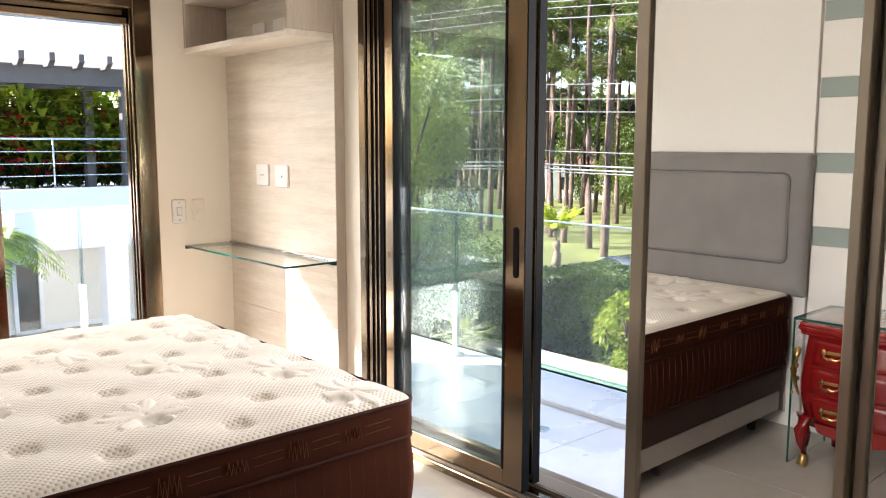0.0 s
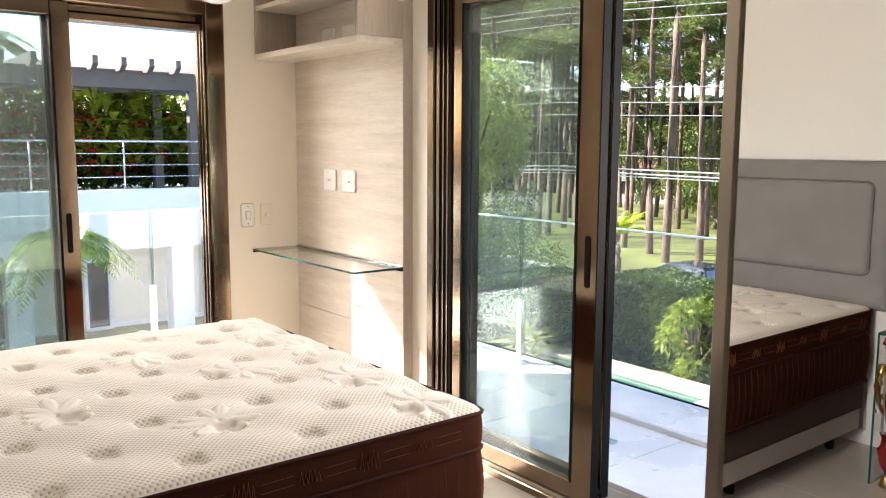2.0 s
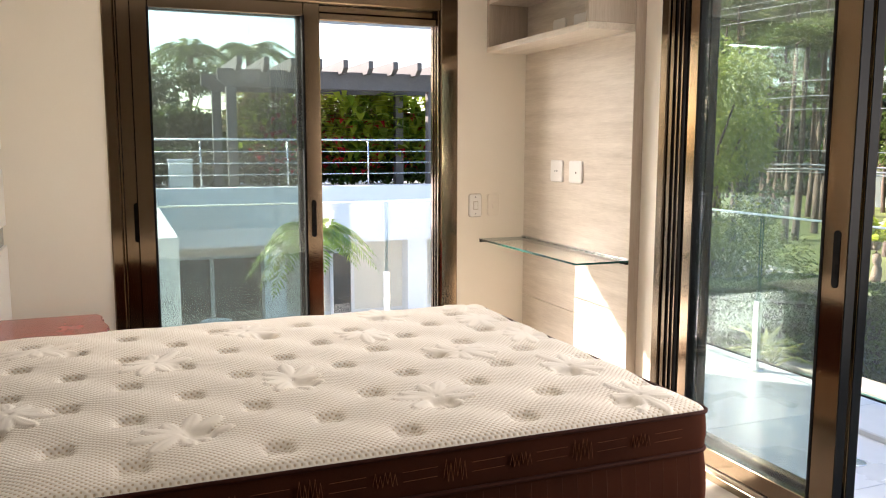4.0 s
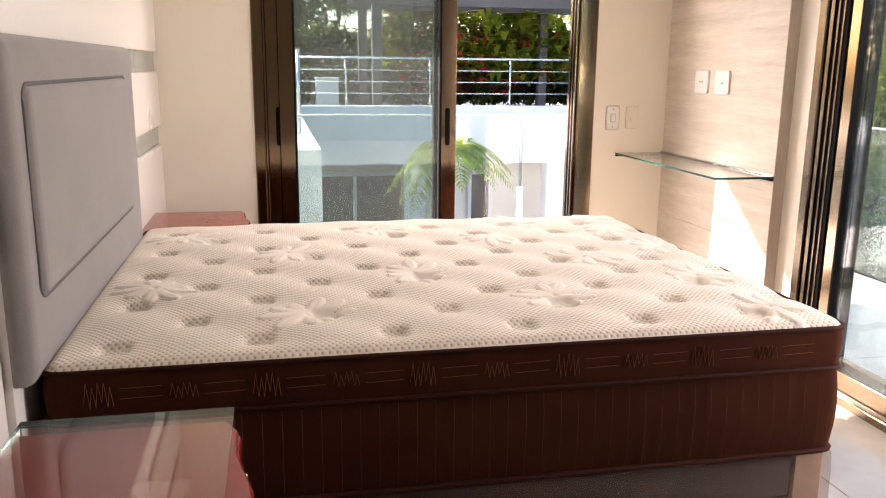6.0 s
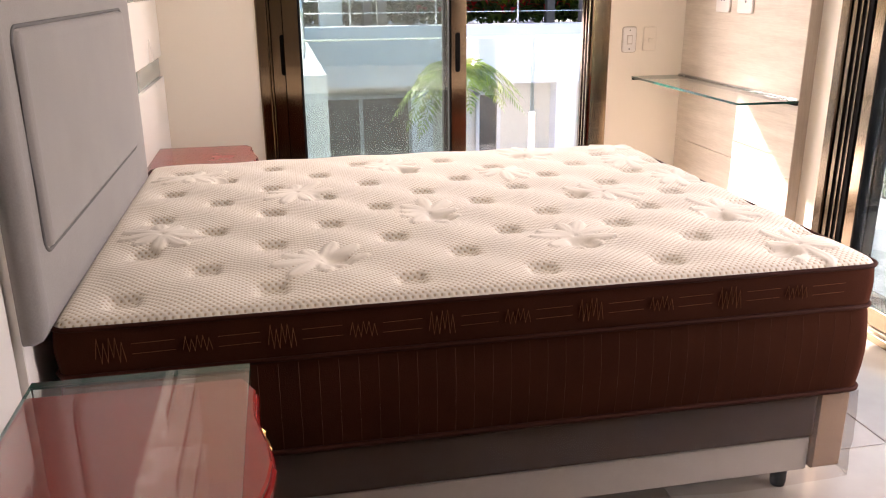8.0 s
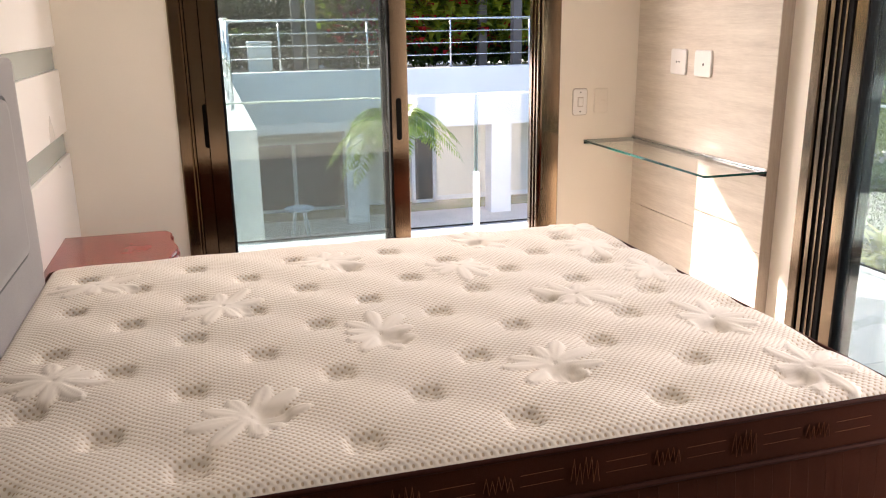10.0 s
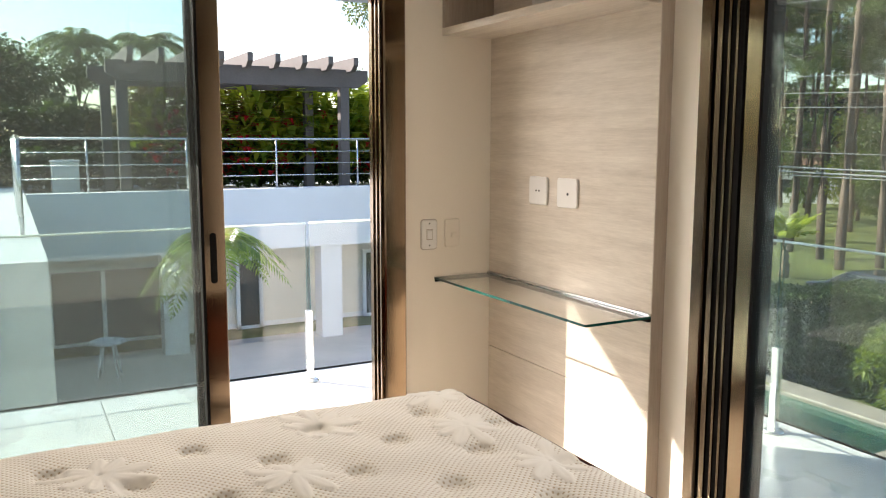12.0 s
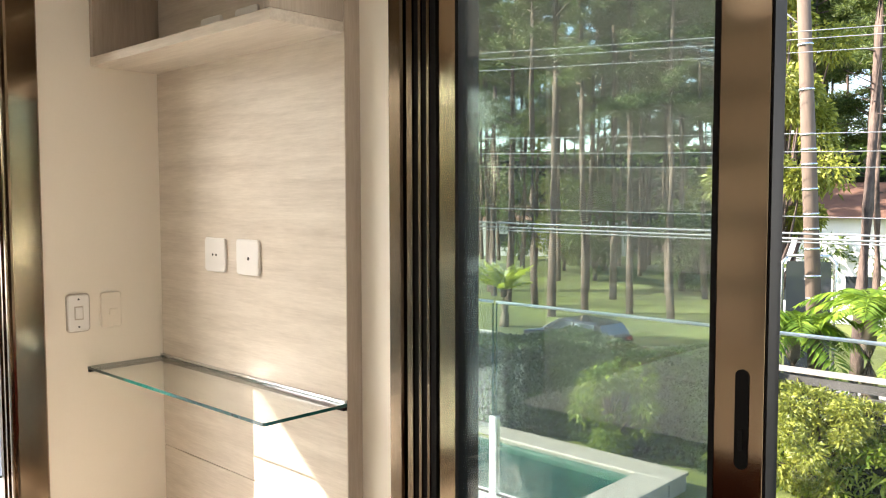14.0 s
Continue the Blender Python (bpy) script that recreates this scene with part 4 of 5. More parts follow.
    prism(bm, [(-0.22, 0.185), (0.22, 0.185), (0.20, 0.15), (0.10, 0.135), (0.0, 0.115), (-0.10, 0.135), (-0.20, 0.15)], 0, D - 0.05, D - 0.028, bevel=0.003)
    part("apron", bm, RED, c)
    for ch in c.children_recursive:
        if ch.data:
            ch.data.transform(Matrix.Diagonal((0.915, 1, 0.671 / 0.586, 1)))
    return c


make_chest((-2.735, -3.175, FZ), "pair of red chests")
make_chest((-2.798, -0.71, FZ), "pair of red chests")

glass_case = thing("glass_table_cover", "clear glass bridge table standing over the red chest", "glass cover")
def sheet(*b):
    bm = a_box(*b)
    dims = [b[1] - b[0], b[3] - b[2], b[5] - b[4]]
    thin = dims.index(min(dims))
    for f in bm.faces:
        f.material_index = 0 if abs(f.normal[thin]) > 0.5 else 1
    return bm
for b in ((-2.728, -2.328, -3.52, -2.846, 0.594, 0.604), (-2.728, -2.328, -2.856, -2.846, FZ, 0.5938), (-2.728, -2.328, -3.52, -3.51, FZ, 0.5938)):
    part("glass_sheet", sheet(*b), [GLASS_COVER, GLASS_EDGE], glass_case).visible_shadow = False


# ---- bedroom: mirrored wardrobe ----
ward = thing("wardrobe", "built-in wardrobe with mirrored sliding doors in champagne frames", "wardrobe", (0, 0, 0))
MXP = -0.508
LEAN = 0.0028            # the mirror doors lean a little into the room
part("side_panel", a_box(MXP + 0.03, EX - 0.001, -3.30, -3.264, FZ, 2.5, bevel=0.002), PANEL_WHITE, ward)
part("carcass", a_box(MXP + 0.09, EX - 0.001, -5.6, -3.302, FZ, 2.5), PANEL_WHITE, ward)
part("top_track", a_box(MXP - 0.005, MXP + 0.088, -5.6, -3.302, 2.46, 2.5, bevel=0.003), BRONZE_LIGHT, ward)
part("floor_track", a_box(MXP - 0.005, MXP + 0.088, -5.6, -3.302, FZ, FZ + 0.012, bevel=0.002), BRONZE_LIGHT, ward)
for y0, y1, x in ((-3.812, -3.238, MXP), (-4.70, -3.815, MXP + 0.036), (-5.58, -4.68, MXP)):
    leaning = [part("mirror_door", a_box(x + 0.006, x + 0.018, y0 + 0.01, y1 - 0.01, FZ + 0.02, 2.455), PANEL_WHITE, ward)]
    d = leaning[0]
    leaning.append(part("mirror", a_box(x, x + 0.005, y0 + 0.02, y1 - 0.03, FZ + 0.05, 2.425), MIRROR, d, "silvered mirror"))
    for a, b in ((y0, y0 + 0.025), (y1 - (0.040 if y1 > -3.3 else 0.025), y1)):
        leaning.append(part("frame_stile", a_box(x - 0.012, x + 0.02, a, b, FZ + 0.014, 2.458, bevel=0.003), BRONZE_LIGHT, d))
    for z0, z1 in ((FZ + 0.014, FZ + 0.052), (2.422, 2.458)):
        leaning.append(part("frame_rail", a_box(x - 0.011, x + 0.019, y0 + 0.026, y1 - 0.041, z0, z1, bevel=0.003), BRONZE_LIGHT, d))
    for ob in leaning:
        for v in ob.data.vertices:
            v.co.x -= LEAN * (v.co.z - 1.0)


# ---- bedroom: ceiling lamp ----
lamp = thing("ceiling_lamp", "white opal glass ceiling lamp with two hanging round shades", "lamp", (-0.97, -2.0, CH))
part("canopy", lathe(bmesh.new(), ((0.10, -0.03), (0.105, -0.02), (0.105, 0.0)), 20), WHITE_PLASTIC, lamp)
for x, z, r in ((-0.336, -0.775, 0.09), (0.345, -0.675, 0.105)):
    part("arm", a_tube([(x, 0, z + r), (x, 0, z + r + 0.25), (x * 0.6, 0, -0.12), (0, 0, -0.03)], 0.008, 8), STEEL, lamp)
    prof = [(r * math.sin(a), r * math.cos(a)) for a in [3.0 - k * 2.8 / 14 for k in range(15)]]
    part("shade", lathe(bmesh.new(), prof, 24, (x, 0, z)), MILK, lamp)


# ---- outside: balcony ----
balcony = thing("balcony_floor", "sunlit white veined marble balcony floor", "balcony", kind="structure")
part("slab", a_box(-4.0, 1.46, 0.2, 1.50, -0.35, -0.03), STUCCO, balcony)
part("slab", a_box(EX + 0.22, 1.46, -6.0, 0.2, -0.35, -0.03), STUCCO, balcony)
SLABS = []
for i in range(7):
    SLABS.append((-3.96 + i * 0.78, -3.96 + i * 0.78 + 0.776, 0.204, 1.47))
for j in range(8):
    SLABS.append((EX + 0.224, 1.46, 0.196 - (j + 1) * 0.78 + 0.004, 0.196 - j * 0.78))
tagged(part("balcony_kerb", a_box(0.94, 1.36, -6.0, -1.46, -0.006, 0.03, bevel=0.006), MARBLE_OUT), "low white marble kerb along the terrace edge", "kerb", kind="structure")
roof = thing("balcony_roof", "white plastered roof slab over the balcony", "roof", kind="structure")
part("roof_slab", a_box(-4.2, 1.48, 0.2, 1.50, 2.48, 2.75), STUCCO, roof)


def railing_panel(parent, a, b):
    a, b = Vector(a), Vector(b)
    d = (b - a).normalized()
    n = Vector((-d.y, d.x, 0)) * 0.005
    bm = bmesh.new()
    vs = [bm.verts.new(p + s * n + Vector((0, 0, z))) for s in (-1, 1) for p in (a, b) for z in (0.07, 0.945)]
    for f, m in (((0, 1, 3, 2), 0), ((4, 6, 7, 5), 0), ((0, 4, 5, 1), 1), ((2, 3, 7, 6), 1), ((1, 5, 7, 3), 2), ((0, 2, 6, 4), 1)):
        bm.faces.new([vs[i] for i in f]).material_index = m
    p = part("glass_panel", bm, [GLASS_CLEAR, GLASS_EDGE, EDGE_WHITE], parent)
    p.visible_shadow = False
    c = bmesh.new()
    tube(c, [a + Vector((0, 0, 0.951)), b + Vector((0, 0, 0.951))], 0.0065, 8)
    part("top_edge", c, EDGE_WHITE, p, "pale polished top edge")
    part("bottom_strip", a_tube([a + Vector((0, 0, 0.066)), b + Vector((0, 0, 0.066))], 0.006, 6), BLACK, p, "thin black strip along the bottom")
    return p


def clamp_post(parent, x, y, along):
    """A flat steel post with a slot for the panes, on a round foot."""
    sx, sy = (0.022, 0.016) if along == "x" else (0.016, 0.022)
    bm = a_box(x - sx, x + sx, y - sy, y + sy, 0.012, 0.43, bevel=0.004)
    p = part("clamp_post", bm, STEEL, parent)
    part("foot_plate", lathe(bmesh.new(), ((0.055, 0.0), (0.055, 0.006), (0.040, 0.014)), 18, (x, y, 0)), STEEL, p)
    for z in (0.12, 0.36):
        q = [(x, y - sy - 0.003, z), (x, y + sy + 0.003, z)] if along == "x" else [(x - sx - 0.003, y, z), (x + sx + 0.003, y, z)]
        part("bolt", a_tube(q, 0.007, 8), STEEL, p)


rail_n = thing("glass_railing", "frameless clear glass balcony railing on steel clamp posts", "railing", group="balcony railings")
for x0, x1 in ((-3.3, -0.48), (-0.46, 1.27)):
    railing_panel(rail_n, (x0, 1.28, 0), (x1, 1.28, 0))
for x in (-0.47,):
    clamp_post(rail_n, x, 1.28, "x")
rail_e = thing("glass_railing", "frameless clear glass terrace railing on steel clamp posts", "railing", group="balcony railings")
for y0, y1 in ((1.27, -0.61), (-0.63, -2.9), (-2.92, -5.4)):
    railing_panel(rail_e, (1.28, y0, 0), (1.28, y1, 0))
for y in (-0.62,):
    clamp_post(rail_e, 1.28, y, "y")
tagged(part("floor_drain", lathe(bmesh.new(), ((0.05, -0.0005), (0.05, 0.002), (0.044, 0.003)), 16, (0.63, -1.93, 0)), STEEL), "small steel floor drain in the marble", "drain", kind="")

# ---- outside: ground, one sheet with a lower street level ----
GZ, PZ = -3.1, -4.0


def ground_height(x, y):
    f = min(1, max(0, (x - 13.0) / 1.5))
    return GZ + (PZ - GZ) * f + (1.6 * min(1, max(0, (x - 60) / 60)) if x > 60 else 0)


gx = [-400, -60, -20, -5, 5, 11, 13, 13.5, 14, 14.5, 18, 22, 26, 30, 36, 44, 52, 60, 80, 120, 400]
gy = [-400, -120, -60, -30, -15, -8, 0, 8, 15, 22, 30, 45, 60, 90, 140, 400]
gv = [(x, y, ground_height(x, y)) for x in gx for y in gy]
gf = [(i * len(gy) + j, (i + 1) * len(gy) + j, (i + 1) * len(gy) + j + 1, i * len(gy) + j + 1) for i in range(len(gx) - 1) for j in range(len(gy) - 1)]
tagged(raw("ground", gv, gf, LAWN), "mown green lawn of the park under the pines", "ground", kind="structure")
tagged(part("courtyard_paving", a_box(-8, 9, -14, 15, GZ - 0.1, GZ + 0.02), CONCRETE), "pale concrete courtyard paving below the balcony", "paving", kind="structure")
road = thing("road", "grey asphalt street along the garden hedge", "road", kind="structure")
bm = bmesh.new()
prism(bm, [(15.2, -60), (20.6, -60), (22.6, 12), (24.5, 30), (30, 60), (24, 60), (18.5, 30), (16.9, 12)], 2, PZ - 0.1, PZ + 0.02)
part("asphalt", bm, ASPHALT, road)
bm = bmesh.new()
prism(bm, [(20.6, -60), (20.9, -60), (22.9, 12), (24.8, 30), (30.3, 60), (30, 60), (24.5, 30), (22.6, 12)], 2, PZ - 0.1, PZ + 0.14)
part("kerb", bm, CONCRETE, road)

# ---- outside: plunge pool ----
pool = thing("plunge_pool", "turquoise plunge pool with a pale stone coping", "pool")
px0, px1, py0, py1, pz = 5.6, 9.5, 3.38, 9.0, -2.80
for b in ((px0 - 0.5, px0, py0 - 0.6, py1 + 0.5), (px1, px1 + 0.58, py0 - 0.6, py1 + 0.5), (px0, px1, py0 - 0.6, py0), (px0, px1, py1, py1 + 0.5)):
    part("coping", a_box(*b, pz - 0.06, pz, bevel=0.012), STONE, pool)
    part("pool_wall", a_box(b[0] + 0.03, b[1] - 0.03, b[2] + 0.03, b[3] - 0.03, GZ - 0.02, pz - 0.0605), STONE, pool)
part("basin", a_box(px0 - 0.001, px1 + 0.001, py0 - 0.001, py1 + 0.001, GZ - 0.0, GZ + 0.06), POOL_TILE, pool)
bm = bmesh.new()
bmesh.ops.create_grid(bm, x_segments=2, y_segments=2, size=0.5, matrix=Matrix.Translation(((px0 + px1) / 2, (py0 + py1) / 2, pz - 0.08)) @ Matrix.Diagonal((px1 - px0, py1 - py0, 1, 1)))
part("water", bm, WATER, pool, "clear turquoise water").visible_shadow = False


# ---- foliage ----
def leaf_quads(rng, n, place, length, width, droop=0.3):
    """Many small bent leaves: place(rng) gives a point and an outward way."""
    verts, faces = [], []
    for _ in range(n):
        p, out = place(rng)
        d = Vector((rng.gauss(0, 1), rng.gauss(0, 1), rng.gauss(0, 0.7))).normalized() * 0.8 + out
        d.normalize()
        s = d.cross(Vector((rng.gauss(0, 1), rng.gauss(0, 1), rng.gauss(0, 1)))).normalized()
        l, w = length * rng.uniform(0.6, 1.3), width * rng.uniform(0.7, 1.3)
        k = len(verts)
        mid = p + d * l * 0.5 + Vector((0, 0, 0.0))
        tip = p + d * l + Vector((0, 0, -droop * l))
        verts += [tuple(p), tuple(mid + s * w / 2), tuple(tip), tuple(mid - s * w / 2)]
        faces.append((k, k + 1, k + 2, k + 3))
    return verts, faces


def hedge_run(name, label, a, b, thick, z0, z1, count, mat, length=0.13, width=0.05, seed=1):
    """A clipped or rambling hedge between two points, as one mass of leaves over a near-black core."""
    rng = random.Random(seed)
    a, b = Vector((*a, 0)), Vector((*b, 0))
    run = b - a
    side = Vector((-run.y, run.x, 0)).normalized()
    def place(r):
        f, g = r.random(), r.uniform(-1, 1)
        z = z0 + (z1 - z0) * r.random() ** 0.8
        if r.random() < 0.3:
            z = z1
            q = g
        else:
            q = math.copysign(1, g) if r.random() < 0.9 else g
        bumpy = 0.16 * noise.noise((f * run.length * 0.9, z * 1.3, q * 2 + seed)) + 0.10 * noise.noise((f * run.length * 3, z * 3, q + seed))
        out = side * q + Vector((0, 0, 0.6 if z > z1 - 0.2 else 0.2))
        top = 0.22 * noise.noise((f * run.length * 0.7, seed, 0)) if z > z1 - 0.3 else 0
        return a + run * f + side * (q * thick / 2 + (bumpy if q > 0 else -bumpy)) + Vector((0, 0, z + top + 0.05 * r.random())), out
    v, f = leaf_quads(rng, count, place, length, width)
    ob = raw(name, v, f, mat)
    tagged(ob, label, "hedge", kind="stuff")
    # near-black box inside: the hedge's inner shade put into a colour
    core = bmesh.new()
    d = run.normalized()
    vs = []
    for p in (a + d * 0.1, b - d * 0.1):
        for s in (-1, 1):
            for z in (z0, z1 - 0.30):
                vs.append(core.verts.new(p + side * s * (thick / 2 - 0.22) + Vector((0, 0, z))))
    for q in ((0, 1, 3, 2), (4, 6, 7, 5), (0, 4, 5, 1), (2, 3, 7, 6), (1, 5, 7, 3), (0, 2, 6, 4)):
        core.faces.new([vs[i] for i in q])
    part("dark_core", core, surf("dark hedge depth", (0.012, 0.014, 0.006), 0.95, var=0.4, fine=25, bump=0.5), ob)
    return ob


hedge_run("garden_hedge", "dense dark green garden hedge behind the pool", (11.6, 2.6), (11.6, 6.7), 1.2, GZ, -1.36, 26000, LEAF, 0.13, 0.05, 1)
hedge_run("garden_hedge", "dense dark green garden hedge at the street corner", (11.75, 6.3), (8.2, 9.6), 1.2, GZ, -1.40, 22000, LEAF, 0.13, 0.05, 2)
hedge_run("climbing_shrubs", "yellow green climbing shrubs over the garden fence", (12.0, -7.0), (12.0, 2.8), 0.5, GZ, -1.75, 15000, LEAF_YELLOW, 0.20, 0.026, 3)
hedge_run("climbing_shrubs", "bright green leafy shrubs at the foot of the fence", (11.5, -7.0), (11.5, 2.9), 0.8, GZ, -2.3, 9000, LEAF_BRIGHT, 0.24, 0.05, 14)

fence = thing("garden_fence", "black slatted timber fence with a pale coping", "fence")
for k in range(12):
    y = -7.6 + k * 1.25
    part("post", a_box(12.42, 12.52, y - 0.05, y + 0.05, PZ, -1.50), DARK_WOOD, fence)
for k in range(7):
    z = GZ + 0.12 + k * 0.215
    part("slat", a_box(12.395, 12.418, -7.7, 6.3, z, z + 0.15, bevel=0.004), DARK_WOOD, fence)
part("coping", a_box(12.33, 12.60, -7.7, 6.3, -1.498, -1.44, bevel=0.01), STONE, fence)


def palm_fronds(rng, n, length, z, spread=1.0, leaflets=34, blade=0.42, droop=0.95, low=0.3, slim=0.022):
    """Arching feather fronds round a crown point."""
    verts, faces = [], []
    for i in range(n):
        az = 2 * math.pi * (i + rng.uniform(-0.3, 0.3)) / n * 2.4
        up = rng.uniform(low, 1.4) * spread
        L = length * rng.uniform(0.8, 1.1)
        h = Vector((math.cos(az), math.sin(az), 0))
        prev = None
        for k in range(leaflets + 1):
            t = k / leaflets
            p = h * (L * t * math.cos(up * (1 - t * 0.6)) * 0.95) + Vector((0, 0, z + L * (math.sin(up) * t - droop * t * t)))
            if prev is not None:
                d = (p - prev).normalized()
                s = d.cross(Vector((0, 0, 1))).normalized()
                m = len(verts)
                w = 0.012 * (1 - t) + 0.004
                verts += [tuple(prev + s * w), tuple(prev - s * w), tuple(p - s * w), tuple(p + s * w)]
                faces.append((m, m + 1, m + 2, m + 3))
                bl = blade * L * math.sin(math.pi * min(1, t * 0.9 + 0.12)) ** 0.7 * 0.5
                for sd in (-1, 1):
                    tip = p + s * sd * bl + d * bl * 0.55 + Vector((0, 0, -bl * rng.uniform(0.15, 0.55)))
                    midp = p.lerp(tip, 0.45) + Vector((0, 0, bl * 0.10))
                    m = len(verts)
                    ww = d * slim * L
                    verts += [tuple(p), tuple(midp + ww), tuple(tip), tuple(midp - ww)]
                    faces.append((m, m + 1, m + 2, m + 3))
            prev = p
    return verts, faces


def make_palm(at, trunk, length, fronds, seed, label, r=0.10, group="", mat=None, blade=0.42, droop=0.95, low=0.3, leaflets=34, slim=0.022):
    rng = random.Random(seed)
    t = thing("palm_tree", label, "palm", at, group)
    pts = [(0.03 * math.sin(k), 0.03 * math.cos(k * 1.3), trunk * k / 6) for k in range(7)]
    part("trunk", a_tube(pts, [r * (1.25 - 0.45 * k / 6) for k in range(7)], 10), PALM_BARK, t)
    v, f = palm_fronds(rng, fronds, length, trunk, blade=blade, droop=droop, low=low, leaflets=leaflets, slim=slim)
    raw("crown", v, f, mat or PALM_LEAF, t)
    return t


make_palm((0.66, 9.0, GZ), 2.92, 1.32, 20, 5, "small bright green feather palm in the courtyard", 0.06, blade=0.46, droop=1.2, low=0.4, leaflets=34, slim=0.019)


# ---- outside: the opposite house wing with a roof terrace ----
TZ = 0.40
wing = thing("house_wing", "white house wing with a roof terrace and recessed glass doors", "house")
part("parapet", a_box(-1.72, 8.6, 14.2, 14.6, -0.93, TZ), STUCCO, wing)
part("wing_wall", a_box(-9, -1.74, 4.40, 26, GZ, TZ), STUCCO, wing)
part("terrace_deck", a_box(-1.72, 8.6, 14.6, 26, -0.93, 0.16), STUCCO, wing)
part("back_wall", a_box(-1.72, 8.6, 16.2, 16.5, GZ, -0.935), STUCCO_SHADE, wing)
part("skirting", a_box(-1.72, 8.6, 16.185, 16.1995, GZ, GZ + 0.12), STUCCO, wing)
for x in (0.72, 4.21, 7.7):
    part("pillar", a_box(x, x + 0.50, 14.3, 14.75, GZ, -0.935), STUCCO, wing)
for x0, x1 in ((-1.36, 1.50), (2.72, 3.28), (6.0, 7.5)):
    w = part("window", a_box(x0, x1, 16.12, 16.19, GZ, -1.43), DOOR_GLASS, wing)
    for x in ((x0, x0 + (x1 - x0) * 0.38, x1) if x1 - x0 > 1 else (x0, x1)):
        part("window_frame", a_box(x - 0.045, x + 0.045, 16.05, 16.115, GZ, -1.38), STUCCO, w)
    part("window_frame", a_box(x0 - 0.045, x1 + 0.045, 16.05, 16.115, -1.43, -1.34), STUCCO, w)
    part("window_frame", a_box(x0 - 0.045, x1 + 0.045, 16.05, 16.115, GZ, GZ + 0.07), STUCCO, w)

stool = thing("garden_stool", "small round white stool on splayed legs", "stool", (-0.50, 13.2, GZ + 0.02))
part("seat", lathe(bmesh.new(), ((0.30, 0.66), (0.33, 0.675), (0.33, 0.70), (0.31, 0.71)), 20), STUCCO, stool)
for k in range(4):
    a = 0.5 + k * math.pi / 2
    part("leg", a_tube([(0.13 * math.cos(a), 0.13 * math.sin(a), 0.66), (0.26 * math.cos(a), 0.26 * math.sin(a), 0.02)], 0.02, 6), STUCCO, stool)

trail = thing("terrace_railing", "stainless steel terrace railing with round cables", "railing")
posts = [(x, 14.4) for x in (-1.9, -0.60, 1.33, 3.25, 5.17, 7.1, 8.5)]
side_posts = [(-1.9, y) for y in (12.8, 11.2, 9.6, 8.0, 6.4)]
for x, y in posts + side_posts:
    part("post", a_tube([(x, y, TZ - 0.01), (x, y, TZ + 1.05)], 0.022, 8), STEEL, trail)
for z, r in ((1.07, 0.026), (0.80, 0.010), (0.54, 0.010), (0.28, 0.010)):
    part("bar", a_tube([(-1.9, 14.4, TZ + z), (8.5, 14.4, TZ + z)], r, 8), STEEL, trail)
    part("bar", a_tube([(-1.9, 14.4, TZ + z), (-1.9, 6.4, TZ + z)], r, 8), STEEL, trail)

pergola = thing("pergola", "dark grey timber pergola with notched rafters", "pergola")
PY0, PY1, BZ = 15.2, 17.0, 2.68
for x, y in ((0.20, PY0), (5.15, PY0), (0.06, PY1), (4.88, PY1)):
    part("post", a_box(x - 0.11, x + 0.11, y - 0.11, y + 0.11, 0.16, BZ, bevel=0.01), PERGOLA, pergola)
for y, x0, x1 in ((PY0, -0.10, 5.75), (PY1, -0.30, 5.9)):
    bm = bmesh.new()
    prism(bm, [(x0, BZ + 0.42), (x0, BZ + 0.16), (x0 + 0.25, BZ), (x1 - 0.25, BZ), (x1, BZ + 0.16), (x1, BZ + 0.42)], 1, y - 0.09, y + 0.09, bevel=0.008)
    part("beam", bm, PERGOLA, pergola)
for k in range(9):
    x = 0.33 + k * 0.615
    bm = bmesh.new()
    prism(bm, [(PY0 - 0.60, BZ + 0.66), (PY0 - 0.60, BZ + 0.48), (PY0 - 0.42, BZ + 0.36), (PY1 + 0.42, BZ + 0.36), (PY1 + 0.6, BZ + 0.48), (PY1 + 0.60, BZ + 0.66)], 0, x - 0.06, x + 0.06, bevel=0.006)
    rf = part("rafter", bm, PERGOLA, pergola)
    part("rafter_end", a_box(x - 0.055, x + 0.055, PY0 - 0.604, PY0 - 0.6005, BZ + 0.485, BZ + 0.655), PERGOLA, rf, "sawn rafter end")


terrace_box = thing("terrace_box", "small white storage box beside the terrace shrubs", "box", (-0.87, 16.9, 0.20))
part("body", a_box(-0.28, 0.28, -0.22, 0.22, 0.0, 0.74, bevel=0.015), STUCCO, terrace_box)
part("lid", a_box(-0.30, 0.30, -0.24, 0.24, 0.7405, 0.80, bevel=0.012), STUCCO, terrace_box)


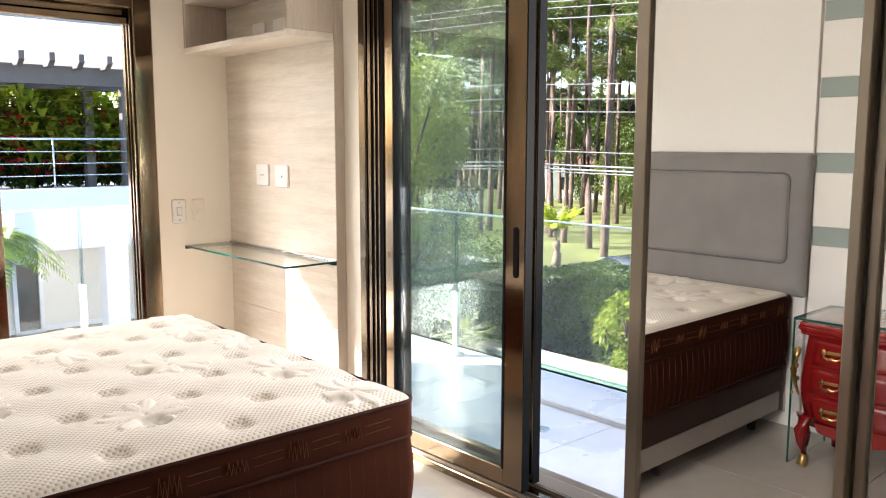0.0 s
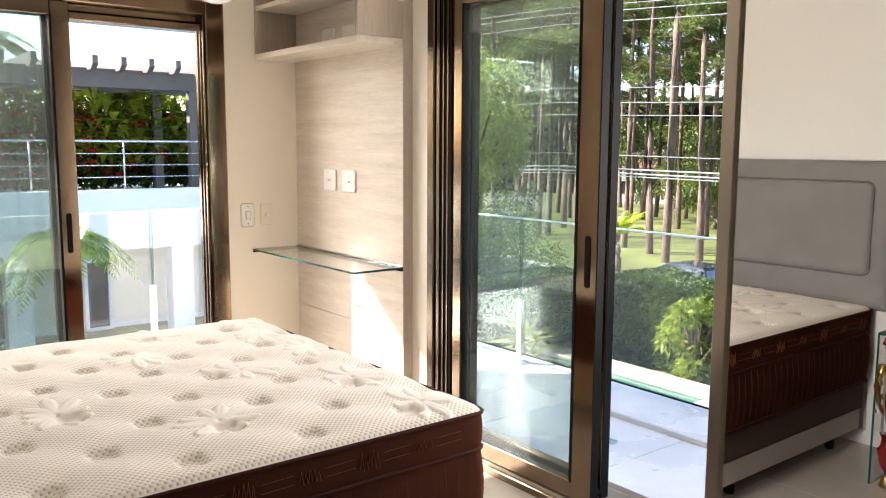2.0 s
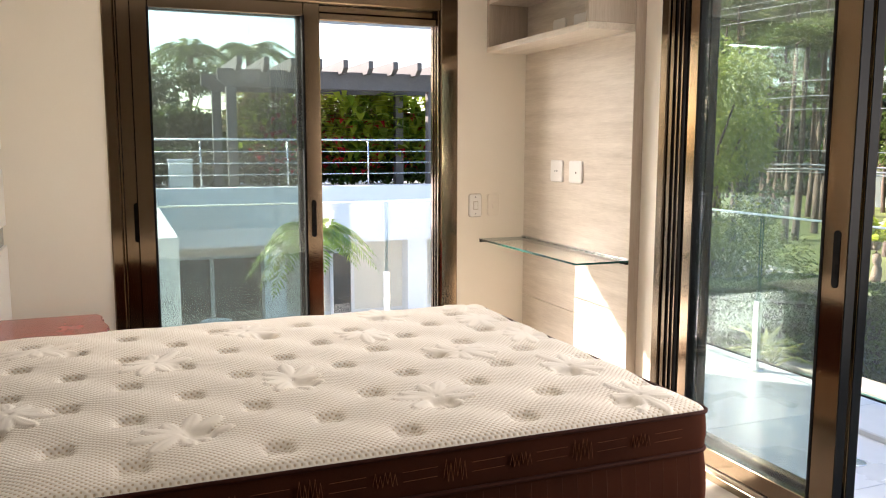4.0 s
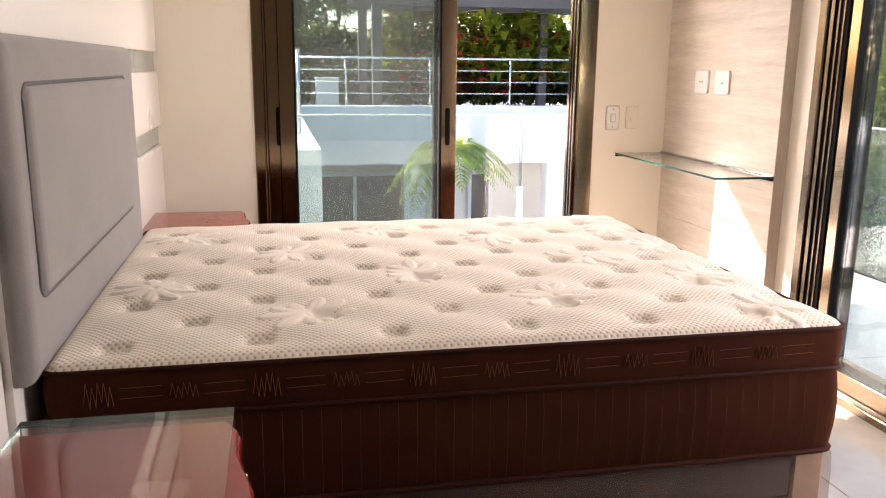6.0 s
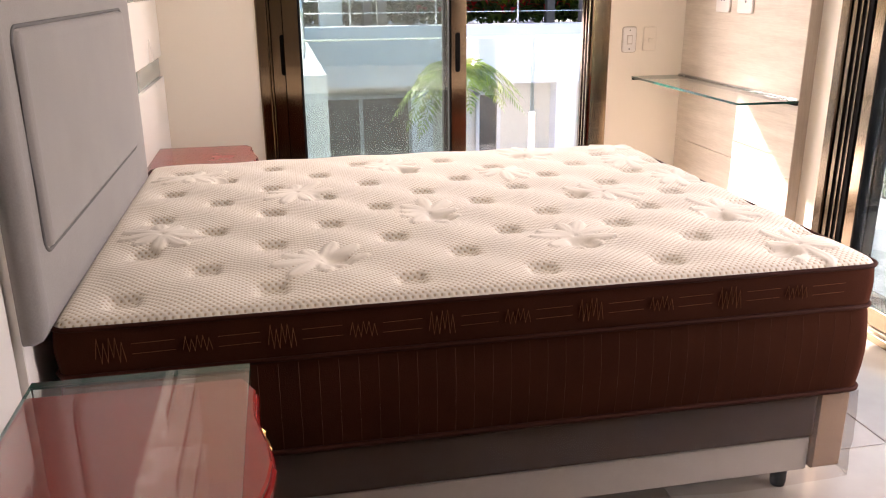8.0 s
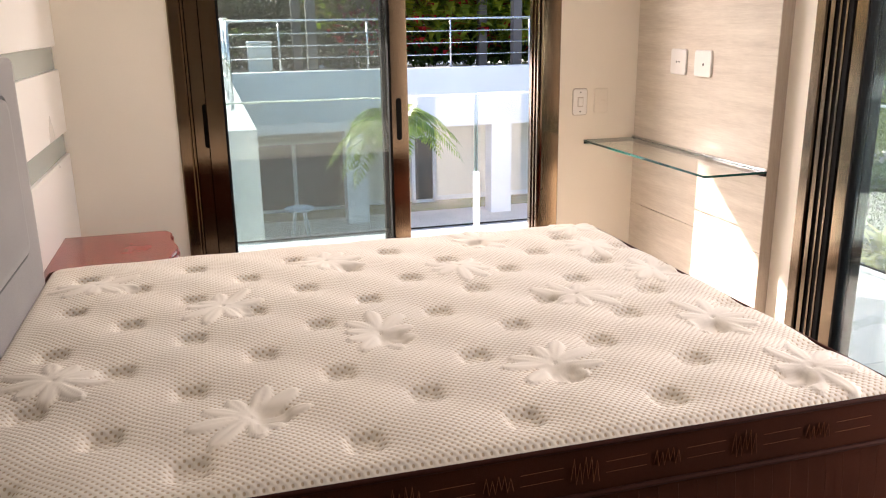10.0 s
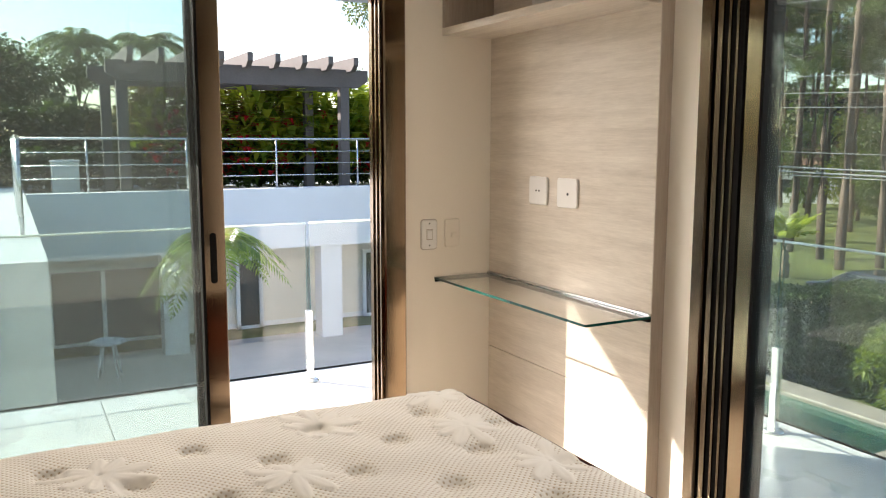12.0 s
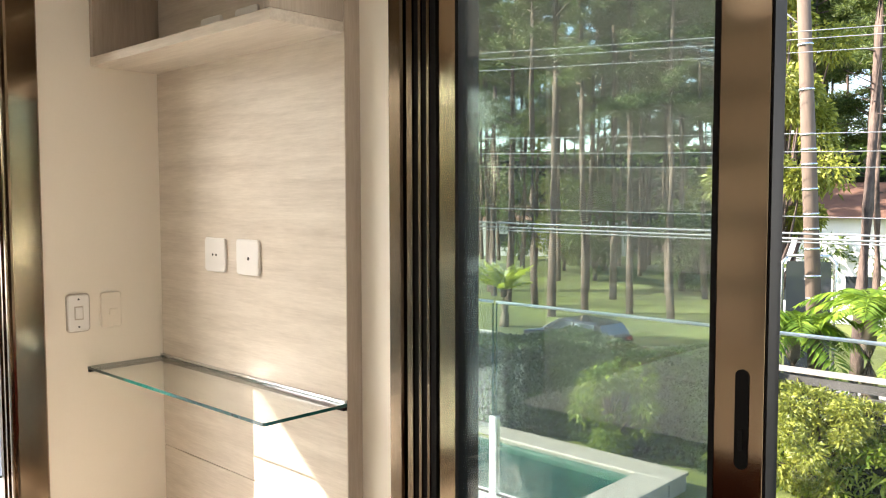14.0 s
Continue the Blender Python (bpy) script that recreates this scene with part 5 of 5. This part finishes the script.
def big_leaf_bank(name, label, x0, x1, y, z0, z1, n, mat, seed, length=0.75, width=0.2, depth=1.2):
    """Upright broad leaved shrubs: arching blades that rise from stems."""
    rng = random.Random(seed)
    verts, faces = [], []
    for _ in range(n):
        x, yy = rng.uniform(x0, x1), y + rng.uniform(-depth / 2, depth / 2)
        z = z0 + (z1 - z0) * rng.random() * (0.80 + 0.2 * noise.noise((x * 0.8, seed, 0)))
        az = rng.uniform(0, 6.28)
        h = Vector((math.cos(az), math.sin(az), 0))
        L, w = length * rng.uniform(0.6, 1.2), width * rng.uniform(0.7, 1.2)
        p = Vector((x, yy, z))
        up = rng.uniform(0.5, 1.2)
        m1 = p + h * L * 0.35 * math.cos(up) + Vector((0, 0, L * 0.45 * math.sin(up)))
        tip = p + h * L * math.cos(up * 0.5) + Vector((0, 0, L * (0.7 * math.sin(up) - 0.25)))
        s = h.cross(Vector((0, 0, 1))) * w / 2
        k = len(verts)
        verts += [tuple(p), tuple(m1 + s), tuple(m1 + Vector((0, 0, -0.02))), tuple(m1 - s), tuple(tip)]
        faces += [(k, k + 1, k + 2), (k, k + 2, k + 3), (k + 1, k + 4, k + 2), (k + 2, k + 4, k + 3)]
    return tagged(raw(name, verts, faces, mat), label, "shrubs", kind="stuff")


big_leaf_bank("shrub_bank", "tall bright broad leaved tropical shrubs behind the pergola", 0.8, 14, 17.85, 0.9, 3.2, 2600, LEAF_SUN, 3, 1.0, 0.20)
big_leaf_bank("shrub_bank", "dark broad leaved shrubs low behind the terrace railing", -8, 14, 18.0, 0.2, 1.3, 7500, LEAF, 4, 0.6, 0.2)
big_leaf_bank("shrub_bank", "sunlit yellow green broad leaves beside the pergola posts", 3.3, 8.5, 17.3, 0.7, 2.9, 850, LEAF_SUN, 9, 1.1, 0.24, 0.8)
big_leaf_bank("dry_foliage", "dry brown stems among the terrace shrubs", 0.5, 4.6, 17.9, 1.5, 3.0, 1200, DRY_LEAF, 6, 0.7, 0.05)
big_leaf_bank("red_flowers", "red flower spikes among the terrace shrubs", 0.9, 10, 17.25, 0.5, 2.4, 420, FLOWER, 7, 0.46, 0.17)
big_leaf_bank("shrub_bank", "green hedge mass at the far end of the terrace", -10, 18, 20.0, 0.2, 2.5, 10000, LEAF_MID, 8, 0.8, 0.24)
tagged(part("terrace_lawn", a_box(-1.70, 8.5, 14.62, 17.6, 0.16, 0.20), LAWN), "strip of lawn on the roof terrace", "lawn", kind="structure")


def spiky_plant(at, n, L, seed, label):
    rng = random.Random(seed)
    t = thing("spiky_plant", label, "plant", at)
    part("stem", a_tube([(0, 0, 0), (0.05, 0.02, 0.9), (0.0, 0.05, 1.85)], [0.06, 0.05, 0.05], 8), PALM_BARK, t)
    verts, faces = [], []
    for i in range(n):
        az, up = rng.uniform(0, 6.28), rng.uniform(0.2, 1.3)
        h = Vector((math.cos(az), math.sin(az), 0))
        s = h.cross(Vector((0, 0, 1))) * 0.035
        p0 = Vector((0, 0.05, 1.85 - 0.2 * rng.random()))
        l = L * rng.uniform(0.7, 1.1)
        m1 = p0 + h * l * 0.5 * math.cos(up) + Vector((0, 0, l * 0.5 * math.sin(up)))
        tip = p0 + h * l * math.cos(up * 0.7) + Vector((0, 0, l * (math.sin(up) - 0.30)))
        k = len(verts)
        verts += [tuple(p0 - s * 0.6), tuple(p0 + s * 0.6), tuple(m1 + s), tuple(m1 - s), tuple(tip)]
        faces += [(k, k + 1, k + 2, k + 3), (k + 3, k + 2, k + 4)]
    raw("leaves", verts, faces, LEAF_YELLOW, t)


spiky_plant((5.0, 3.15, GZ), 70, 0.75, 71, "yellow green spiky plant beside the pool")


# ---- outside: pine wood ----
def pine_meshes(seed, H, crown_from, spread, tufts):
    """Trunk with a few bare snags, limbs and a thin uneven crown of needle tufts."""
    rng = random.Random(seed)
    tb = bmesh.new()
    bend = rng.uniform(-0.4, 0.4)
    pts = [(bend * (k / 9) ** 2 + 0.05 * math.sin(k * 1.7), 0.05 * math.cos(k * 2.3), H * k / 9) for k in range(10)]
    tube(tb, pts, [0.17 * (1.15 - 0.85 * k / 9) for k in range(10)], 9)
    limbs = []
    for k in range(34):
        f = rng.uniform(crown_from, 0.99)
        z = H * f
        az = rng.uniform(0, 6.28)
        L = spread * (0.35 + 0.75 * (1 - f) / (1 - crown_from)) * rng.uniform(0.6, 1.1)
        c = Vector((bend * f ** 2, 0, z))
        e = c + Vector((math.cos(az) * L, math.sin(az) * L, L * rng.uniform(-0.15, 0.35)))
        mid = c.lerp(e, 0.5) + Vector((0, 0, 0.12 * L))
        tube(tb, [c, mid, e], [0.045, 0.03, 0.012], 5, cap=False)
        limbs.append((c, mid, e))
    for k in range(7):
        z = H * rng.uniform(0.25, crown_from)
        az, L = rng.uniform(0, 6.28), rng.uniform(0.4, 1.4)
        tube(tb, [(bend * (z / H) ** 2, 0, z), (math.cos(az) * L, math.sin(az) * L, z + rng.uniform(-0.1, 0.4))], [0.025, 0.008], 4, cap=False)
    verts, faces = [], []
    for _ in range(tufts):
        c, mid, e = rng.choice(limbs)
        f = rng.uniform(0.3, 1.05)
        p = (c.lerp(mid, f * 2) if f < 0.5 else mid.lerp(e, f * 2 - 1)) + Vector((rng.gauss(0, 0.28), rng.gauss(0, 0.28), rng.gauss(0, 0.16)))
        for q in range(5):
            d = Vector((rng.gauss(0, 1), rng.gauss(0, 1), rng.gauss(0.25, 0.7))).normalized() * rng.uniform(0.16, 0.34)
            s = d.cross(Vector((rng.gauss(0, 1), rng.gauss(0, 1), rng.gauss(0, 1)))).normalized() * 0.022
            m = len(verts)
            verts += [tuple(p - s), tuple(p + s), tuple(p + d)]
            faces.append((m, m + 1, m + 2))
    return tb, verts, faces


PINES = []
for sd, H, cf, sp, tf in ((1, 23, 0.48, 2.9, 5200), (2, 25, 0.58, 2.6, 4600), (3, 21, 0.44, 3.1, 5400), (4, 24, 0.54, 2.6, 4600)):
    tb, v, f = pine_meshes(sd, H, cf, sp, tf)
    t = thing("pine_tree", "tall slender pine with a bare reddish trunk", "pine", (0, 0, 0), "pines of the park")
    part("trunk", tb, BARK, t)
    raw("crown", v, f, NEEDLE, t)
    PINES.append(t)
rng = random.Random(21)
# the near trunks that stand out, then the wood behind them
spots = [(24.5, 4.6), (27.5, 3.6), (31.7, 14.5), (32.4, 17.0), (32.4, 21.5), (36.9, 20.6), (39.4, 24.0), (43.2, 19.8), (29.3, 19.2), (31.2, 21.7), (32.2, 24.1), (33.7, 26.4)]
while len(spots) < 125:
    x, y = rng.uniform(31, 66), rng.uniform(-14, 74)
    if y > x * 1.15 + 6 or y < x * 0.12 - 8:
        continue
    if min((x - a) ** 2 + (y - b) ** 2 for a, b in spots) > 3.2:
        spots.append((x, y))
for i, (x, y) in enumerate(spots):
    s = rng.uniform(0.85, 1.15)
    m = pose(x, y, ground_height(x, y) - 0.05, rng.uniform(-1.5, 1.5), rng.uniform(-1.5, 1.5), rng.uniform(0, 360)) @ Matrix.Diagonal((s, s, s, 1))
    if i < 4:
        PINES[i].matrix_basis = m
    else:
        ob = copy_thing(PINES[i % 4], pose(0, 0, 0))
        ob.matrix_basis = m

hedge_run("far_wood", "dark undergrowth and woods beyond the park", (85, -30), (62, 90), 6.0, -4.0, 3.6, 11000, LEAF, 1.0, 0.45, 11)
hedge_run("far_wood", "distant treetops beyond the pine park", (105, -60), (70, 120), 10.0, -4.0, 6.5, 12000, LEAF_MID, 1.6, 0.8, 12)


def make_tree(name, label, at, H, R, n, mat, seed, leaf=0.22, group="", stem=0.35):
    """A broad tree: forked trunk and limbs, a crown of clumps of leaves with gaps."""
    rng = random.Random(seed)
    t = thing(name, label, "tree", at, group)
    tb = bmesh.new()
    tube(tb, [(0, 0, 0), (0.05, 0.03, H * 0.25), (0.0, 0.1, H * stem)], [0.16, 0.12, 0.10], 9)
    clumps = []
    for k in range(26):
        az, f = rng.uniform(0, 6.28), rng.random()
        rr = R * math.sqrt(rng.random())
        zc = H * (stem + (1 - stem) * rng.random()) 
        rr *= math.sqrt(max(0.15, 1 - ((zc / H - 0.62) / 0.45) ** 2))
        e = Vector((math.cos(az) * rr, math.sin(az) * rr, zc))
        tube(tb, [(0, 0.1, H * stem * rng.uniform(0.7, 1)), e * 0.5 + Vector((0, 0, zc * 0.25)), e], [0.06, 0.035, 0.012], 5, cap=False)
        clumps.append((e, R * rng.uniform(0.22, 0.40)))
    part("trunk", tb, BARK, t)
    def place(r):
        e, s = r.choice(clumps)
        d = Vector((r.gauss(0, 1), r.gauss(0, 1), r.gauss(0, 0.8))).normalized()
        return e + d * s * r.random() ** 0.4, d
    v, f = leaf_quads(rng, n, place, leaf, leaf * 0.42)
    raw("crown", v, f, mat, t)
    return t


make_tree("garden_tree", "light green garden tree beside the street", (9.8, 10.6, GZ), 6.0, 2.5, 36000, LEAF_OLIVE, 31, 0.12, stem=0.12)
make_tree("garden_tree", "dense green tree beyond the garden corner", (13.5, 16.5, PZ), 8.0, 3.0, 9000, LEAF, 32, 0.2)
make_tree("garden_tree", "feathery dark tree behind the pergola", (12.4, 27.0, GZ), 12.5, 2.3, 12000, NEEDLE, 33, 0.16)
for x, y, h, sd in ((-21.0, 23.5, 10.5, 34), (-26.0, 20.0, 9.5, 35), (-16.5, 28.0, 11.0, 36), (-31.0, 15.5, 9.5, 37), (-29.0, 27.0, 11.5, 38)):
    make_tree("garden_tree", "leafy green tree behind the house wing", (x, y, GZ), h, 3.8, 6500, LEAF_MID, sd, 0.30, "trees behind the wing", 0.2)
for x, y, h, sd in ((-5.2, 24.0, 8.3, 91), (-3.0, 25.0, 7.4, 92), (-8.5, 22.5, 8.8, 93), (-0.6, 25.5, 6.9, 94)):
    make_tree("garden_tree", "dense green tree behind the terrace shrubs", (x, y, GZ), h, 2.3, 9000, LEAF_MID, sd, 0.2, "trees behind the terrace", 0.3)
for k, (x, y, h, L) in enumerate(((0.3, 27, 7.6, 3.0), (2.7, 29, 7.9, 3.0), (-3.2, 26, 7.2, 3.0), (6.6, 32, 7.3, 1.6))):
    make_palm((x, y, GZ), h, L * 0.85, 26, 50 + k, "tall feathery palm rising behind the pergola hedge", 0.14, "palms behind the terrace", PALM_DARK, 0.36, 1.05, 0.45, leaflets=40, slim=0.013)
for k, (x, y, h, L) in enumerate(((14.3, 2.75, 2.9, 1.7), (14.4, 1.45, 3.3, 1.6), (14.6, 0.1, 2.9, 1.6), (17.5, 0.9, 3.6, 1.7))):
    make_palm((x, y, PZ), h, L, 15, 60 + k, "low young palm beside the street", 0.15, "young palms", blade=0.5)

# the sunlit leaf colour brightens this dimly lit crown
make_palm((25.4, 18.9, PZ), 1.6, 1.65, 22, 77, "bright green young palm with a stout trunk on the lawn", 0.17, "young palms", LEAF_SUN, 0.42, 0.25, 0.5)

# ---- outside: parked car ----
def make_car(at, turn):
    c = thing("parked_car", "black hatchback car parked along the street", "car", at, turn=turn)
    c.scale = (0.92, 0.92, 0.94)
    # side outline (length along +x is the front), then the width narrows to the roof
    low = [(-2.05, 0.35), (-2.10, 0.75), (-2.02, 0.98), (1.05, 0.98), (1.95, 0.82), (2.12, 0.62), (2.08, 0.30)]
    bm = bmesh.new()
    prism(bm, [(x, z) for x, z in low], 1, -0.86, 0.86, bevel=0.06)
    part("body", bm, CAR_PAINT, c)
    bm = bmesh.new()
    rows = [[(-1.98, -0.80, 0.97), (1.10, -0.80, 0.97), (1.10, 0.80, 0.97), (-1.98, 0.80, 0.97)],
            [(-1.72, -0.66, 1.38), (0.25, -0.66, 1.40), (0.25, 0.66, 1.40), (-1.72, 0.66, 1.38)],
            [(-1.55, -0.58, 1.45), (0.02, -0.58, 1.47), (0.02, 0.58, 1.47), (-1.55, 0.58, 1.45)]]
    vs = [[bm.verts.new(p) for p in r] for r in rows]
    for a, b in zip(vs, vs[1:]):
        for i in range(4):
            bm.faces.new((a[i], a[(i + 1) % 4], b[(i + 1) % 4], b[i]))
    bm.faces.new(vs[-1])
    bmesh.ops.bevel(bm, geom=bm.edges[:], offset=0.03, segments=2, affect="EDGES", profile=0.5)
    part("cabin", bm, CAR_PAINT, c)
    for sy in (-1, 1):
        for x0, x1, x2, x3 in ((-1.70, -0.62, -0.62, -1.55), (-0.54, 0.62, 0.16, -0.54)):
            bm = bmesh.new()
            f = bm.faces.new([bm.verts.new(p) for p in ((x0, sy * 0.795, 1.0), (x1, sy * 0.795, 1.0), (x2, sy * 0.675, 1.36), (x3, sy * 0.675, 1.36))])
            r = bmesh.ops.extrude_face_region(bm, geom=[f])
            bmesh.ops.translate(bm, verts=[g for g in r["geom"] if isinstance(g, bmesh.types.BMVert)], vec=(0, sy * 0.012, 0))
            part("side_window", bm, SCREEN_GLASS, c)
    for pts in (((1.02, -0.72, 1.01), (1.02, 0.72, 1.01), (0.30, 0.60, 1.385), (0.30, -0.60, 1.385)), ((-1.96, -0.72, 1.02), (-1.96, 0.72, 1.02), (-1.74, 0.6, 1.36), (-1.74, -0.6, 1.36))):
        bm = bmesh.new()
        f = bm.faces.new([bm.verts.new(p) for p in pts])
        r = bmesh.ops.extrude_face_region(bm, geom=[f])
        sgn = 1 if pts[0][0] > 0 else -1
        bmesh.ops.translate(bm, verts=[g for g in r["geom"] if isinstance(g, bmesh.types.BMVert)], vec=(sgn * 0.02, 0, 0.012))
        part("windscreen", bm, SCREEN_GLASS, c)
    for x in (-1.35, 1.35):
        for sy in (-1, 1):
            w = part("wheel", a_tube([(x, sy * 0.68, 0.32), (x, sy * 0.87, 0.32)], 0.32, 20), TYRE, c)
            part("rim", a_tube([(x, sy * 0.872, 0.32), (x, sy * 0.885, 0.32)], 0.2, 14), STEEL, w)
    for sy in (-1, 1):
        part("tail_light", a_box(-2.10, -2.0, sy * 0.62 - 0.14, sy * 0.62 + 0.14, 0.80, 0.94, bevel=0.02), surf("red lamp glass", (0.25, 0.01, 0.01), 0.15), c)
        part("headlight", a_box(1.95, 2.06, sy * 0.62 - 0.16, sy * 0.62 + 0.16, 0.66, 0.76, bevel=0.02), CAR_GLASS, c)
        part("wing_mirror", a_box(0.55, 0.67, sy * 0.92 - 0.07, sy * 0.92 + 0.07, 1.0, 1.10, bevel=0.03, seg=2), CAR_PAINT, c)


make_car((21.9, 12.9, PZ + 0.02), 80)

# ---- outside: utility pole and overhead wires ----
pole = thing("utility_pole", "weathered timber utility pole with steel bands", "pole", (15.5, 2.65, PZ))
pole.matrix_basis = pose(15.5, 2.65, PZ, -3.2, 0, 0)
part("shaft", a_tube([(0, 0, 0), (0, 0, 6), (0, 0, 11)], [0.16, 0.145, 0.12], 14), POLE_WOOD, pole)
for z in (3.4, 3.85, 4.4, 4.8, 5.1, 5.6, 6.1, 6.4, 6.7, 7.6, 8.5):
    part("band", a_tube([(0, 0, z), (0, 0, z + 0.045)], 0.158, 14), STEEL, pole)
part("crossarm", a_box(-0.05, 0.05, -1.0, 1.0, 9.6, 9.72, bevel=0.01), POLE_WOOD, pole)
part("brace", a_tube([(0.0, 0.7, 9.6), (0, 0.05, 8.9)], 0.02, 6), STEEL, pole)
WIRES = ((4.55, 0.014, 3.2), (4.62, 0.022, 3.0), (4.72, 0.022, 3.1), (5.05, 0.010, 3.4), (6.0, 0.009, 3.8), (6.3, 0.009, 4.0), (6.65, 0.009, 4.0), (8.2, 0.009, 4.4), (8.45, 0.009, 4.4), (8.6, 0.009, 4.5))
for z, r, sag in WIRES:
    pts = []
    for k in range(41):
        f = k / 40
        pts.append((15.63 + 9.0 - 24.0 * f, 2.75 - 35 + 85 * f, PZ + z + 0.2 - 0.3 * (1 - (2 * (f % 0.5) * 2 - 1) ** 2)))
    tagged(part("overhead_wire", a_tube(pts, r, 5), WIRE), "grey overhead cable along the street", "cable", group="street wires")

make_tree("vine_tree", "yellow green vine covered tree behind the pole", (18.2, 4.6, PZ), 11, 1.5, 16000, LEAF_YELLOW, 41, 0.16)
make_tree("garden_tree", "leafy green tree across the street", (30, 2.0, PZ), 7, 2.2, 9000, LEAF_BRIGHT, 42, 0.22)
make_tree("corner_bush", "bright green bush in front of the dark hedge", (10.75, 4.55, GZ), 1.6, 0.75, 4500, LEAF_BRIGHT, 43, 0.13, stem=0.1)
make_tree("corner_bush", "leafy green bush against the garden fence", (11.2, 1.2, GZ), 1.4, 0.9, 11000, LEAF_YELLOW, 44, 0.09, stem=0.1)
stop = thing("glazed_shelter", "arched steel frame shelter with blue grey panes", "shelter", (17.6, 3.68, PZ), turn=-70)
for x in (-0.55, 0.55):
    part("frame_leg", a_tube([(x, 0, 0), (x, 0, 3.95), (x * 0.8, 0, 4.12)], 0.04, 8), STEEL, stop)
part("frame_top", a_tube([(-0.44, 0, 4.12), (0, 0, 4.14), (0.44, 0, 4.12)], 0.04, 8), STEEL, stop)
part("pane", a_box(-0.47, 0.47, -0.01, 0.01, 1.2, 4.0, bevel=0.003), CAR_GLASS, stop)

# ---- outside: houses beyond the street ----
def make_house(at, w, d, h, label, turn=0):
    hs = thing("house", label, "house", at, turn=turn)
    part("wall", a_box(-w / 2, w / 2, -d / 2, d / 2, 0, h), STUCCO, hs)
    bm = bmesh.new()
    e = 0.6
    lo = [bm.verts.new(p) for p in ((-w / 2 - e, -d / 2 - e, h), (w / 2 + e, -d / 2 - e, h), (w / 2 + e, d / 2 + e, h), (-w / 2 - e, d / 2 + e, h))]
    hi = [bm.verts.new(p) for p in ((-w / 4, 0, h + d * 0.2), (w / 4, 0, h + d * 0.2))]
    for q in ((lo[0], lo[1], hi[1], hi[0]), (lo[2], lo[3], hi[0], hi[1]), (lo[1], lo[2], hi[1]), (lo[3], lo[0], hi[0]), lo[::-1]):
        bm.faces.new(q)
    part("roof", bm, ROOF_TILE, hs)
    for k in range(3):
        x = -w / 2 + w * (k + 0.5) / 3
        wn2 = part("window", a_box(x - 0.6, x + 0.6, -d / 2 - 0.05, -d / 2 + 0.02, 0.9, 2.1), CAR_GLASS, hs)
        part("window_frame", a_box(x - 0.68, x + 0.68, -d / 2 - 0.03, -d / 2 + 0.03, 0.82, 0.9), STUCCO, wn2)


make_house((40, 8.6, PZ), 9, 8, 4.6, "white house with a brown tiled roof across the street", -80)
for k, (x, y, h) in enumerate(((45, 27, 6.0), (50, 33, 7.0), (44, 19, 5.0), (52, 22, 6.5), (56, 42, 7.5), (47, 13, 5.5), (38, 9.5, 4.2))):
    make_tree("understorey_tree", "leafy green tree among the pine trunks", (x, y, PZ), h, 2.6, 5000, LEAF_OLIVE if k % 2 else LEAF_MID, 80 + k, 0.3, "trees among the pines", 0.15)
make_house((66, 45, PZ), 14, 9, 3.4, "low pale house with a tiled roof beyond the pines", -60)

# ---- pieces of the floors ----
tile_mesh = a_box(-0.398, 0.398, -0.398, 0.398, -0.006, 0.0, bevel=0.0015)
first = part("floor_tile", tile_mesh, MARBLE, floor)
spots_f = [(W + 0.4 + 0.8 * i, -0.4 - 0.8 * j) for i in range(4) for j in range(8)]
first.matrix_basis = pose(spots_f[0][0], spots_f[0][1], FZ)
for x, y in spots_f[1:]:
    if x + 0.39 < 0.55 and y > S:
        shared("floor_tile", first.data, floor, pose(x, y, FZ))
for x0, x1, y0, y1 in SLABS:
    part("marble_slab", a_box(x0, x1, y0, y1, -0.03, -0.002, bevel=0.002), MARBLE_OUT, balcony)
